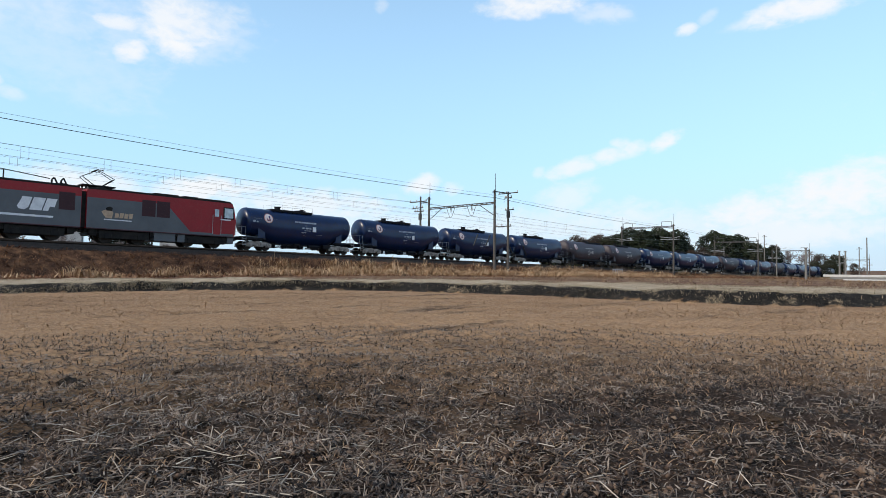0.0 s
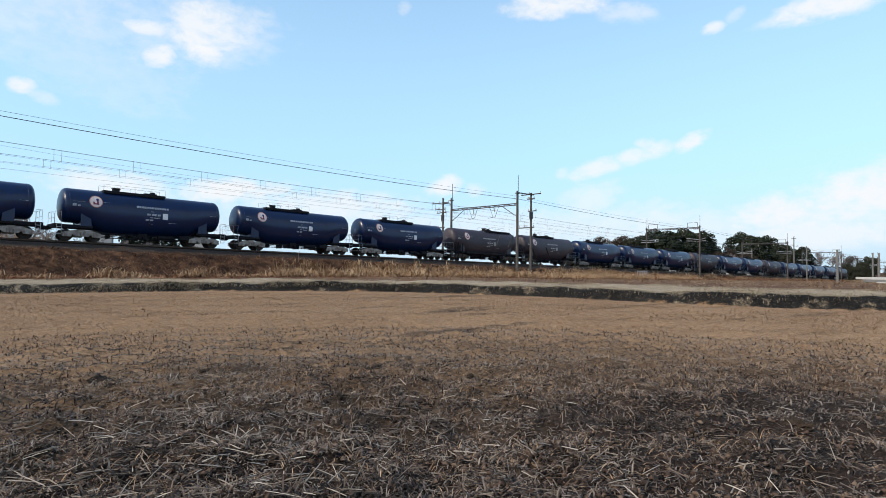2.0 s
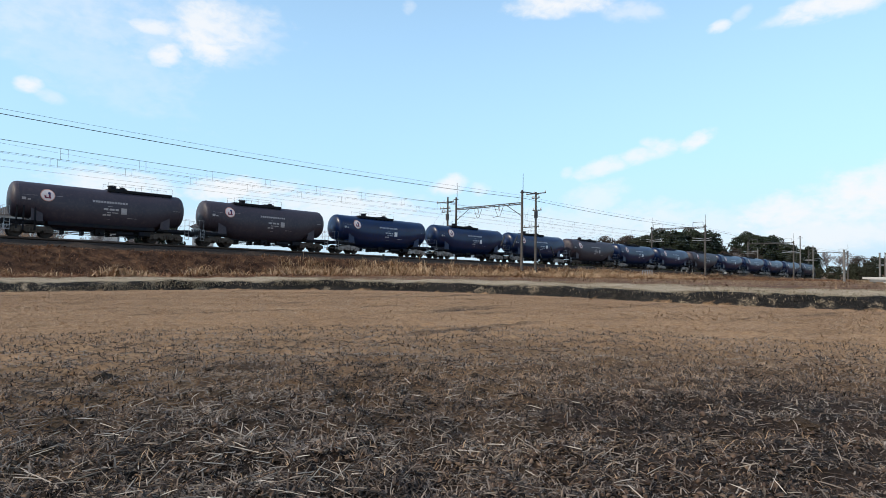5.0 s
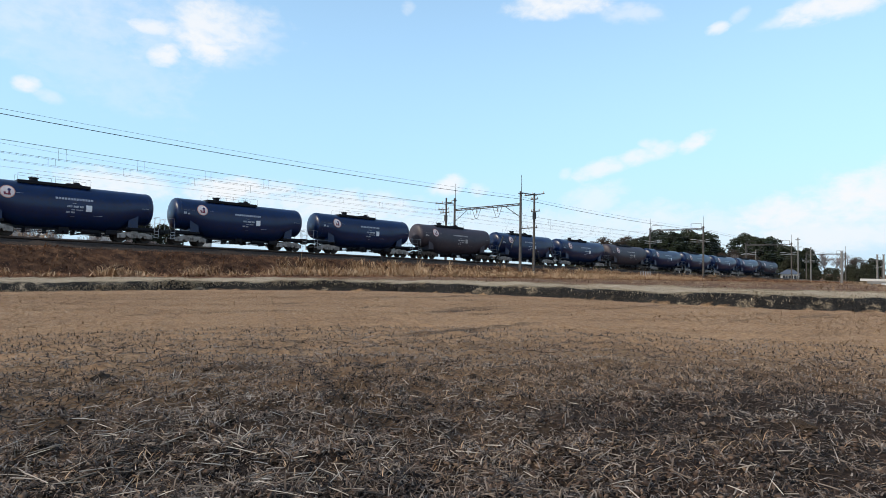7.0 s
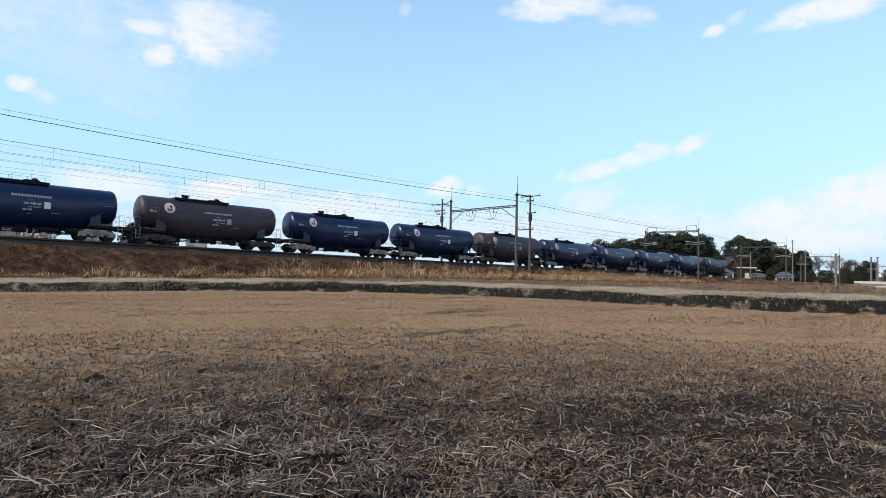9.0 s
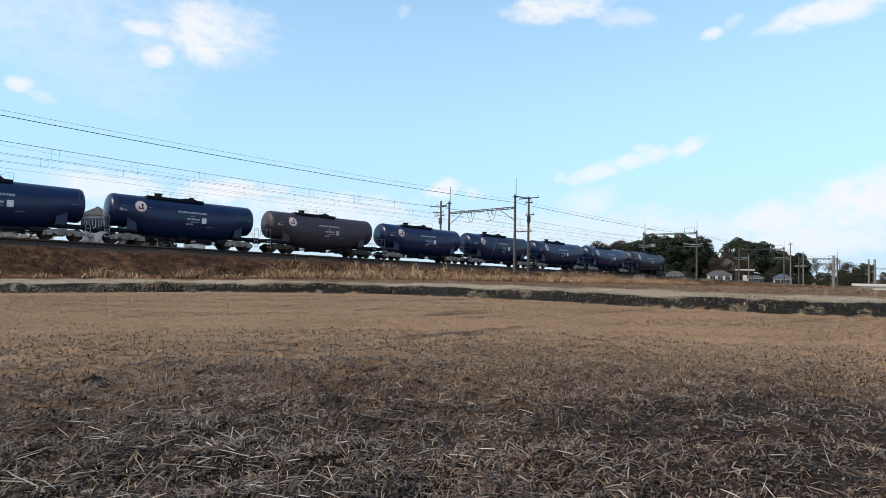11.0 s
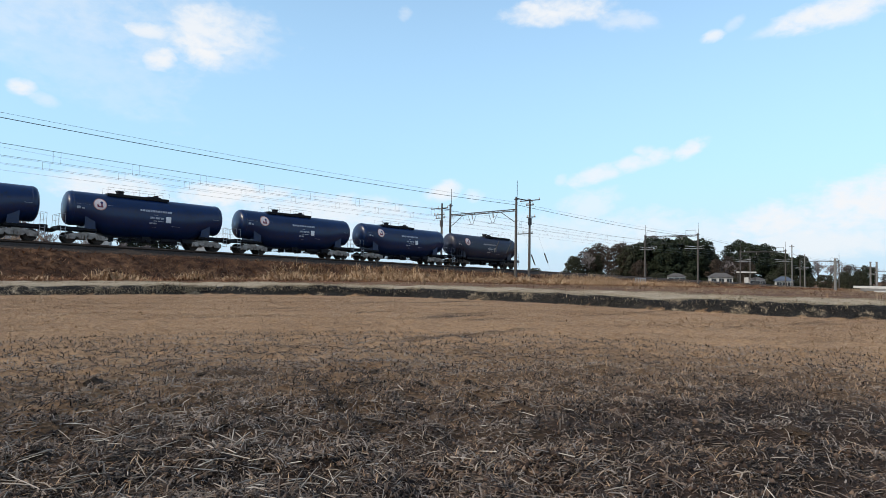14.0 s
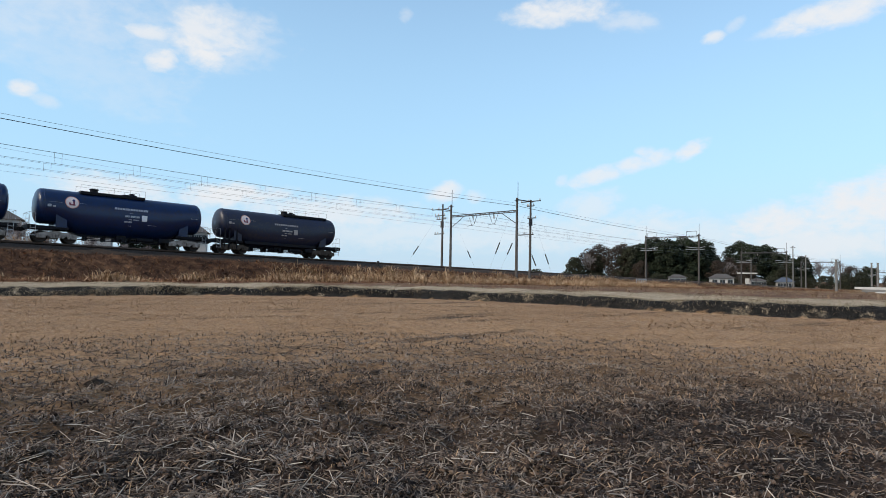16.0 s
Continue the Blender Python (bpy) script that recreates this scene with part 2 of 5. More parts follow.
MAT = {
    "blue": material("blue_tank_paint", (0.0025, 0.017, 0.07), (0.0025, 0.012, 0.047), 0.6, 0.3, 0, 0.04, 3, (0.01, 0.015, 0.034)),
    "brown": material("grimy_tank_paint", (0.046, 0.036, 0.046), (0.032, 0.026, 0.037), 0.7, 0.5, 0, 0.05, 3, (0.06, 0.045, 0.05)),
    "dark": material("weathered_tank_paint", (0.012, 0.017, 0.044), (0.014, 0.016, 0.03), 0.7, 0.42, 0, 0.05, 3, (0.03, 0.027, 0.032)),
    "frame": material("blue_black_underframe", (0.007, 0.009, 0.016), (0.018, 0.016, 0.015), 2.0, 0.65),
    "bogie": material("dusty_cast_bogie", (0.36, 0.32, 0.285), (0.17, 0.145, 0.125), 2.5, 0.8),
    "bogie_old": material("rusty_cast_bogie", (0.09, 0.07, 0.055), (0.05, 0.04, 0.032), 2.5, 0.85),
    "wheel": material("worn_wheel_steel", (0.06, 0.05, 0.045), (0.03, 0.025, 0.022), 3, 0.55, 0.3),
    "white": material("white_marking_paint", (0.75, 0.75, 0.76), (0.6, 0.6, 0.62), 3, 0.55),
    "worn_white": material("worn_white_stencil", (0.5, 0.51, 0.54), (0.12, 0.14, 0.2), 16, 0.55),
    "grime_white": material("grimy_white_marking", (0.4, 0.36, 0.34), (0.3, 0.27, 0.26), 3, 0.6),
    "pink": material("faded_white_disc", (0.8, 0.68, 0.64), (0.68, 0.55, 0.5), 3, 0.55),
    "ring": material("faded_orange_ring", (0.62, 0.3, 0.22), (0.5, 0.22, 0.16), 6, 0.55),
    "mark": material("dark_red_marking", (0.3, 0.03, 0.04), (0.1, 0.02, 0.05), 9, 0.5),
    "navy": material("navy_marking", (0.02, 0.03, 0.12), None, 3, 0.5),
    "rail_light": material("galvanised_handrail", (0.4, 0.42, 0.44), (0.3, 0.3, 0.32), 6, 0.5, 0.4),
    "loco_red": material("red_locomotive_paint", (0.28, 0.008, 0.014), (0.22, 0.007, 0.012), 0.8, 0.5, 0, 0, 3, (0.25, 0.02, 0.022)),
    "loco_grey": material("grey_locomotive_paint", (0.1, 0.108, 0.12), (0.075, 0.082, 0.092), 0.8, 0.5, 0, 0, 3, (0.095, 0.095, 0.1)),
    "loco_dark": material("dark_locomotive_gear", (0.011, 0.011, 0.012), (0.026, 0.023, 0.02), 2, 0.65),
    "grille": material("dark_grille", (0.07, 0.035, 0.04), (0.05, 0.03, 0.035), 20, 0.7),
    "glass": material("cab_glass", (0.16, 0.2, 0.24), (0.1, 0.13, 0.16), 1, 0.08),
    # the sky's bright reflection is put into this pane colour
    "cab_pane": material("painted_sky_glass", (0.55, 0.62, 0.66), (0.3, 0.36, 0.4), 2.5, 0.1),
    "orange": material("orange_emblem", (0.5, 0.36, 0.24), (0.36, 0.24, 0.16), 6, 0.5),
    "rail": material("rail_steel", (0.12, 0.08, 0.06), (0.08, 0.05, 0.04), 3, 0.5, 0.5),
    "sleeper": material("concrete_sleeper", (0.28, 0.26, 0.24), (0.2, 0.18, 0.16), 4, 0.9),
    "ballast": material("rust_stained_ballast", (0.055, 0.042, 0.034), (0.032, 0.025, 0.021), 3.0, 0.95, 0, 1.0, 14, (0.1, 0.078, 0.062)),
    "concrete": material("grey_concrete", (0.2, 0.195, 0.185), (0.15, 0.145, 0.14), 1.5, 0.9, 0, 0.2, 20),
    "pole": material("dark_concrete_pole", (0.11, 0.1, 0.095), (0.07, 0.065, 0.06), 2, 0.85),
    "steel": material("dark_galvanised_steel", (0.1, 0.1, 0.1), (0.06, 0.055, 0.055), 3, 0.6, 0.3),
    "wire": material("dark_wire", (0.03, 0.03, 0.035), None, 3, 0.5, 0.3),
    "wire_thin": material("weathered_copper_wire", (0.12, 0.13, 0.13), None, 3, 0.5, 0.4),
    "insulator": material("porcelain_insulator", (0.55, 0.53, 0.5), (0.4, 0.38, 0.36), 8, 0.25),
    "sleeve": material("black_guard_sleeve", (0.012, 0.012, 0.012), None, 5, 0.5),
    "clod": material("crumbly_dark_soil", (0.022, 0.016, 0.012), (0.06, 0.042, 0.029), 14, 0.98, 0, 1.0, 60, (0.11, 0.078, 0.052)),
    "bark": material("grey_bark", (0.09, 0.07, 0.055), (0.05, 0.04, 0.034), 4, 0.9),
    "twig": material("bare_twigs", (0.24, 0.21, 0.205), (0.17, 0.15, 0.147), 3, 0.9),
    "leaf": material("dark_evergreen_leaves", (0.026, 0.034, 0.019), (0.016, 0.022, 0.013), 0.5, 0.7, 0, 0, 3, None, 0.5),
    "leaf_brown": material("dull_brown_foliage", (0.06, 0.045, 0.034), (0.042, 0.032, 0.026), 0.5, 0.8, 0, 0, 3, None, 0.4),
    "leaf_grey": material("olive_grey_foliage", (0.042, 0.045, 0.028), (0.029, 0.031, 0.021), 0.5, 0.8, 0, 0, 3, None, 0.45),
    "plaster": material("white_plaster", (0.5, 0.49, 0.47), (0.4, 0.39, 0.37), 1, 0.85),
    "roof": material("grey_roof_tiles", (0.11, 0.105, 0.1), (0.075, 0.07, 0.068), 2, 0.95, 0, 0.4, 12),
    "roof_blue": material("blue_grey_roof", (0.09, 0.11, 0.15), (0.07, 0.085, 0.11), 2, 0.95),
    "pane": material("dark_window_pane", (0.03, 0.035, 0.04), None, 2, 0.12),
    "straw": blades("pale_rice_straw", [(0.012, 0.009, 0.007), (0.042, 0.03, 0.023), (0.1, 0.073, 0.056), (0.175, 0.136, 0.106), (0.29, 0.245, 0.205)], 0.6),
    "pale_straw": blades("bleached_rice_straw", [(0.14, 0.11, 0.085), (0.28, 0.235, 0.19), (0.5, 0.44, 0.37)], 0.9),
    "stubble": blades("brown_stubble", [(0.17, 0.102, 0.058), (0.26, 0.163, 0.094), (0.34, 0.225, 0.132), (0.44, 0.31, 0.195)], 0.3, 0.8, 1.4, 0.9),
    "crumb": blades("crumbled_soil", [(0.013, 0.009, 0.007), (0.05, 0.033, 0.025), (0.115, 0.076, 0.055), (0.21, 0.15, 0.108)], 1.2, 0.95, 1.2, 0.9),
    "grass_red": blades("rust_brown_grass", [(0.045, 0.022, 0.015), (0.13, 0.062, 0.033), (0.25, 0.122, 0.06), (0.37, 0.215, 0.115)], 0.45, 0.8, 2.2, 0.5),
    "grass_waste": blades("faded_waste_grass", [(0.085, 0.052, 0.033), (0.18, 0.108, 0.062), (0.28, 0.185, 0.108), (0.38, 0.285, 0.18)], 0.16, 0.8, 2.2, 0.45),
    "grass_pale": blades("pale_dry_reeds", [(0.24, 0.135, 0.07), (0.4, 0.255, 0.14), (0.56, 0.41, 0.26)], 0.5),
    "verge": blades("greyish_verge_grass", [(0.18, 0.14, 0.09), (0.32, 0.26, 0.175), (0.46, 0.39, 0.28)], 0.3, 0.8, 1.4, 0.7),
    # near black both for scorching and for the shade on the bank's face
    "burnt": blades("burnt_shaded_grass", [(0.008, 0.008, 0.008), (0.02, 0.018, 0.016), (0.05, 0.042, 0.034)], 0.8),
}

# ---- the lie of the land ----
TRACK_Y, FAR_TRACK_Y = 52.24, 56.04
BED_Y = 0.5 * (TRACK_Y + FAR_TRACK_Y)
FIELD_EDGE = np.array([(-300, 33.6), (4, 33.2), (13.7, 31.6), (18, 28.6), (21, 25.8), (22.8, 20.9), (23.6, 16), (23.3, 11.5), (23.6, 8), (25, 5), (28, 0), (40, -300)], float)


def rail_z(x):
    return 3.326 - 0.0201 * np.clip(x, -80, 300)


def edge_distance(x, y):
    """Distance from the field's edge, positive beyond it."""
    best = np.full(np.shape(x), 1e9)
    side = np.ones(np.shape(x))
    for (ax, ay), (bx, by) in zip(FIELD_EDGE[:-1], FIELD_EDGE[1:]):
        dx, dy = bx - ax, by - ay
        u = np.clip(((x - ax) * dx + (y - ay) * dy) / (dx * dx + dy * dy), 0, 1)
        d = np.hypot(x - ax - u * dx, y - ay - u * dy)
        s = np.where((x - ax) * dy - (y - ay) * dx > 0, -1.0, 1.0)
        closer = d < best - 1e-9
        best, side = np.where(closer, d, best), np.where(closer, s, side)
    return best * side


def wave(x, y, k, seed):
    r = np.random.RandomState(seed)
    out = 0
    for _ in range(7):
        a, p, s = r.uniform(0, 6.283), r.uniform(0, 6.283), r.uniform(0.6, 1.7)
        out = out + np.sin((x * math.cos(a) + y * math.sin(a)) * k * s + p)
    return out / 7


SIDE = edge_distance(np.array([0.0]), np.array([5.0]))[0]
assert SIDE < 0


def land_z(x, y):
    d = edge_distance(x, y) + (0.16 * wave(x, y, 1.6, 14) + 0.12 * wave(x, y, 4.5, 15)) * np.exp(-(edge_distance(x, y) / 1.2) ** 2)
    far = 0.50 - 0.0118 * np.clip(x - 35, 0, 263)
    bank = (0.43 + 0.12 * wave(x, y, 1.1, 16) + 0.08 * wave(x, y, 3.7, 17)) * np.clip((d + 0.05) / 0.55, 0, 1) + 0.06 * np.clip((d - 0.5) / 4.0, 0, 1)
    bank = bank - 0.10 * np.exp(-((d + 0.25) / 0.25) ** 2)
    beyond = np.clip((d - 5.0) / 3.0, 0, 1)
    z = bank * (1 - beyond) + far * beyond
    z = np.where(d > 5, np.minimum(z, np.maximum(far, z - 0.0)), z)
    crest = rail_z(x) - 0.72
    bed = crest - np.maximum(0, np.abs(y - BED_Y) - 5.0) / 1.45
    z = np.maximum(z, bed + 0.10 * wave(x, y, 1.3, 5) * (np.abs(y - BED_Y) > 4.6))
    near = np.exp(-np.hypot(x, y) / 14)
    rough = 0.035 * wave(x, y, 5.0, 1) + 0.13 * wave(x, y, 9.0, 2) * near + 0.055 * wave(x, y, 26.0, 3) * near
    furrow = -0.07 * np.clip(wave(x * 0.35 + y * 0.2, y * 1.5 - x, 1.1, 9) - 0.25, 0, 1) * 3 * near
    inside = np.clip(-d / 0.6, 0, 1)
    return z + (rough + furrow) * inside + 0.05 * wave(x, y, 0.9, 4) * beyond


def spaced(*runs):
    out = []
    for a, b, n in runs:
        out.extend(np.linspace(a, b, n, endpoint=False))
    return np.array(out + [runs[-1][1]])


def ground_material():
    m = bpy.data.materials.new("field_soil_and_grass")
    m.use_nodes = True
    nt = m.node_tree
    N, L = nt.nodes.new, nt.links.new
    b = nt.nodes["Principled BSDF"]
    b.inputs["Roughness"].default_value = 0.95
    b.inputs["Specular IOR Level"].default_value = 0.15
    co = N("ShaderNodeTexCoord").outputs["Object"]

    def noise_node(scale, detail=5, rough=0.6):
        n = N("ShaderNodeTexNoise")
        n.inputs["Scale"].default_value, n.inputs["Detail"].default_value, n.inputs["Roughness"].default_value = scale, detail, rough
        L(co, n.inputs["Vector"])
        return n.outputs[0]

    def ramp(value, stops):
        r = N("ShaderNodeValToRGB")
        e = r.color_ramp.elements
        e[0].position, e[0].color = stops[0][0], (*stops[0][1], 1)
        e[1].position, e[1].color = stops[-1][0], (*stops[-1][1], 1)
        for p, c in stops[1:-1]:
            x = e.new(p)
            x.color = (*c, 1)
        L(value, r.inputs[0])
        return r.outputs[0]

    def mix(f, a, c):
        n = N("ShaderNodeMixRGB")
        L(f, n.inputs[0])
        L(a, n.inputs[1])
        L(c, n.inputs[2])
        return n.outputs[0]

    def step(value, lo, hi):
        n = N("ShaderNodeMapRange")
        n.inputs["From Min"].default_value, n.inputs["From Max"].default_value = lo, hi
        L(value, n.inputs["Value"])
        return n.outputs[0]

    attr = N("ShaderNodeAttribute")
    attr.attribute_name = "edge_distance"
    shaky = N("ShaderNodeMath")
    shaky.operation = "MULTIPLY_ADD"
    L(noise_node(1.6, 6), shaky.inputs[0])
    shaky.inputs[1].default_value = 0.9
    L(attr.outputs["Fac"], shaky.inputs[2])
    shaky2 = N("ShaderNodeMath")
    shaky2.operation = "MULTIPLY_ADD"
    L(noise_node(0.45, 4), shaky2.inputs[0])
    shaky2.inputs[1].default_value = 0.9
    L(shaky.outputs[0], shaky2.inputs[2])
    less = N("ShaderNodeMath")
    less.operation = "SUBTRACT"
    L(shaky2.outputs[0], less.inputs[0])
    less.inputs[1].default_value = 0.45
    d = less.outputs[0]
    attr2 = N("ShaderNodeAttribute")
    attr2.attribute_name = "embankment"
    # soil near black, its colour also holding the shaded gaps between straws
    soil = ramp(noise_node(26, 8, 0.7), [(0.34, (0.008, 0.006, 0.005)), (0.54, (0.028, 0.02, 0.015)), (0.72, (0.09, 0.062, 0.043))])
    chaff = ramp(noise_node(9, 9, 0.75), [(0.32, (0.15, 0.088, 0.05)), (0.5, (0.31, 0.192, 0.105)), (0.7, (0.43, 0.29, 0.167))])
    turned = N("ShaderNodeMapping")
    turned.inputs["Rotation"].default_value = (0, 0, radians(43))
    turned.inputs["Scale"].default_value = (0.12, 0.75, 1.0)
    L(co, turned.inputs["Vector"])
    streak = N("ShaderNodeTexNoise")
    streak.inputs["Scale"].default_value, streak.inputs["Detail"].default_value = 1.0, 6
    L(turned.outputs[0], streak.inputs["Vector"])
    patch = step(streak.outputs[0], 0.36, 0.58)
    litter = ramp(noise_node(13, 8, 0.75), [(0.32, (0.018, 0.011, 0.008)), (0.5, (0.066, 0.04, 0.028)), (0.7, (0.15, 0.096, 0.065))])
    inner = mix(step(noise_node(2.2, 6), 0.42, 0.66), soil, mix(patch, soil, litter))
    # mixes the darker near colours into chaff with distance from the camera
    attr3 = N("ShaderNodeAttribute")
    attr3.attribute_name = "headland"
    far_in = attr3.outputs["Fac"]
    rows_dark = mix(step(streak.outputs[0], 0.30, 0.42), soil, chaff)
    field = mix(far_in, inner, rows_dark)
    # near-black bank face colour: scorching plus the shade of the steep side
    burnt = ramp(noise_node(5, 8, 0.7), [(0.35, (0.008, 0.008, 0.008)), (0.6, (0.022, 0.02, 0.018)), (0.75, (0.08, 0.07, 0.045))])
    path = ramp(noise_node(3, 8, 0.7), [(0.3, (0.22, 0.17, 0.11)), (0.55, (0.35, 0.285, 0.2)), (0.75, (0.47, 0.4, 0.3))])
    waste = ramp(noise_node(0.5, 9, 0.7), [(0.3, (0.07, 0.036, 0.022)), (0.5, (0.13, 0.07, 0.038)), (0.72, (0.24, 0.16, 0.09))])
    unburnt = mix(step(noise_node(14, 7, 0.7), 0.4, 0.6), soil, path)
    dark_face = mix(step(noise_node(0.9, 6, 0.7), 0.54, 0.62), burnt, unburnt)
    col = mix(step(d, 0.25, 0.4), field, dark_face)
    col = mix(step(d, 1.05, 1.25), col, path)
    col = mix(step(d, 5.6, 6.6), col, waste)
    slope = ramp(noise_node(1.2, 9, 0.72), [(0.34, (0.02, 0.012, 0.009)), (0.5, (0.075, 0.038, 0.022)), (0.68, (0.19, 0.1, 0.052))])
    col = mix(attr2.outputs["Fac"], col, slope)
    L(col, b.inputs["Base Color"])
    bp = N("ShaderNodeBump")
    bp.inputs["Strength"].default_value, bp.inputs["Distance"].default_value = 0.9, 0.03
    L(noise_node(18, 9, 0.75), bp.inputs["Height"])
    L(bp.outputs[0], b.inputs["Normal"])
    return m


def grid_mesh(name, xs, ys, zfun):
    X, Y = np.meshgrid(xs, ys, indexing="ij")
    Z = zfun(X, Y)
    v = np.stack([X.ravel(), Y.ravel(), Z.ravel()], 1)
    i = np.arange(len(xs) - 1)[:, None] * len(ys) + np.arange(len(ys) - 1)[None, :]
    f = np.stack([i, i + len(ys), i + len(ys) + 1, i + 1], -1).reshape(-1, 4)
    return raw_mesh(name, v, f), X.ravel(), Y.ravel()


def raw_mesh(name, v, f):
    """A mesh from arrays of corners and of faces with equally many corners each."""
    me = bpy.data.meshes.new(name)
    n, k = f.shape
    me.vertices.add(len(v))
    me.vertices.foreach_set("co", np.ascontiguousarray(v, dtype=np.float32).ravel())
    me.loops.add(n * k)
    me.loops.foreach_set("vertex_index", np.ascontiguousarray(f, dtype=np.int32).ravel())
    me.polygons.add(n)
    me.polygons.foreach_set("loop_start", np.arange(0, n * k, k, dtype=np.int32))
    me.polygons.foreach_set("loop_total", np.full(n, k, dtype=np.int32))
    me.update(calc_edges=True)
    return me


def build_ground():
    xs = spaced((-4000, -300, 8), (-300, -12, 24), (-12, 24, 260), (24, 75, 120), (75, 200, 80), (200, 420, 40), (420, 4500, 14))
    ys = spaced((-4000, -200, 8), (-200, -1, 16), (-1, 22, 170), (22, 43, 60), (43, 64, 80), (64, 300, 40), (300, 4500, 14))
    me, X, Y = grid_mesh("ground", xs, ys, land_z)
    ob = new("ground", me)
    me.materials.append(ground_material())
    me.polygons.foreach_set("use_smooth", np.ones(len(me.polygons), dtype=bool))
    a = me.attributes.new("edge_distance", "FLOAT", "POINT")
    a.data.foreach_set("value", edge_distance(X, Y).astype(np.float32))
    b = me.attributes.new("embankment", "FLOAT", "POINT")
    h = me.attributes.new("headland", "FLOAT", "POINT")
    # ground painted darker round the camera, wider on its right; chaff colour further out
    from_camera = np.hypot(X - 1.0, Y - 1.0) - 2.6 * np.clip((np.arctan2(X, Y) - 0.85) / 0.4, 0, 1) * (Y > -5) * (X > 0) + 2.6 * wave(X, Y, 0.55, 61) + 1.3 * wave(X, Y, 1.9, 62)
    h.data.foreach_set("value", np.clip((from_camera - 2.6) / 5.5, 0, 1).astype(np.float32))
    foot = (rail_z(X) - 0.72 - np.maximum(0, np.abs(Y - BED_Y) - 5.0) / 1.45)
    d = edge_distance(X, Y)
    b.data.foreach_set("value", (np.clip((foot - 0.25) / 0.3, 0, 1) * np.clip((d - 5.0) / 1.0, 0, 1)).astype(np.float32))
    tagged(ob, "stubble field with blackened bank, farm path and railway embankment", "ground", kind="structure")


build_ground()


# ---- mesh helpers ----
def part(name, bm, mat, parent=None, label="", smooth=False):
    me = bpy.data.meshes.new(name)
    bm.to_mesh(me)
    bm.free()
    for m in (mat if isinstance(mat, (list, tuple)) else [mat]):
        me.materials.append(m)
    if smooth:
        me.polygons.foreach_set("use_smooth", np.ones(len(me.polygons), dtype=bool))
    ob = new(name, me)
    if parent:
        ob.parent = parent
    if label:
        ob["label"] = label
    return ob


def share(ob, m, parent):
    """Another object on the same mesh."""
    o = new(ob.name.split(".")[0], ob.data)
    o.parent = parent
    o.matrix_basis = m
    if "label" in ob:
        o["label"] = ob["label"]
    return o


def box(bm, x0, x1, y0, y1, z0, z1, bevel=0.0):
    r = bmesh.ops.create_cube(bm, size=1.0, matrix=Matrix.LocRotScale(((x0 + x1) / 2, (y0 + y1) / 2, (z0 + z1) / 2), None, (x1 - x0, y1 - y0, z1 - z0)))
    if bevel:
        es = list({e for v in r["verts"] for e in v.link_edges})
        bmesh.ops.bevel(bm, geom=es, offset=bevel, segments=2, affect="EDGES", profile=0.5)
    return bm


def rod(bm, a, b, r, seg=6, r2=None, caps=True):
    a, b = Vector(a), Vector(b)
    d = b - a
    m = Matrix.Translation((a + b) / 2) @ d.to_track_quat("Z", "Y").to_matrix().to_4x4()
    bmesh.ops.create_cone(bm, cap_ends=caps, segments=seg, radius1=r, radius2=r if r2 is None else r2, depth=d.length, matrix=m)
    return bm


def prism(bm, outline, y0, y1):
    """An outline in x and z, drawn out along y."""
    a = [bm.verts.new((x, y0, z)) for x, z in outline]
    b = [bm.verts.new((x, y1, z)) for x, z in outline]
    bm.faces.new(a)
    bm.faces.new(b[::-1])
    for i in range(len(outline)):
        j = (i + 1) % len(outline)
        bm.faces.new((a[j], a[i], b[i], b[j]))
    bmesh.ops.recalc_face_normals(bm, faces=bm.faces)
    return bm


B = bmesh.new


# ---- tank wagon ----
PITCH = 13.57
TANK_TOP = 4.02


def tank_section(x):
    """Centre height, half height and half width of the barrel at x."""
    a = abs(x)
    low = 1.40 + (0.66 - 1.40) * min(1, max(0, (4.8 - a) / 1.7))
    half = (TANK_TOP - low) / 2
    c = low + half
    cap = 1.0
    if a > 5.55:
        u = min(1, (a - 5.55) / 0.5)
        cap = math.sqrt(max(0.0, 1 - u ** 3.2)) * 0.96 + 0.04 * (1 - u)
    return c, half * cap, min(half, 1.46) * cap


def tank_mesh():
    bm = B()
    xs = [-6.05, -6.04, -6.0, -5.93, -5.83, -5.7, -5.55, -4.9, -4.2, -3.2, -2.2, -1.5, 0, 1.5, 2.2, 3.2, 4.2, 4.9, 5.55, 5.7, 5.83, 5.93, 6.0, 6.04, 6.05]
    seg = 36
    rings = []
    for x in xs:
        c, h, w = tank_section(x)
        rings.append([bm.verts.new((x, w * math.cos(2 * math.pi * k / seg), c + h * math.sin(2 * math.pi * k / seg))) for k in range(seg)])
    for r, s in zip(rings, rings[1:]):
        for k in range(seg):
            bm.faces.new((r[k], s[k], s[(k + 1) % seg], r[(k + 1) % seg]))
    bm.faces.new(rings[0])
    bm.faces.new(rings[-1][::-1])
    bmesh.ops.recalc_face_normals(bm, faces=bm.faces)
    return bm


def on_tank(x, z, out=0.012):
    """A point on the near side of the barrel."""
    c, h, w = tank_section(x)
    s = max(-0.99, min(0.99, (z - c) / h))
    return Vector((x, -(w + out) * math.sqrt(1 - s * s) - 0.0, z))


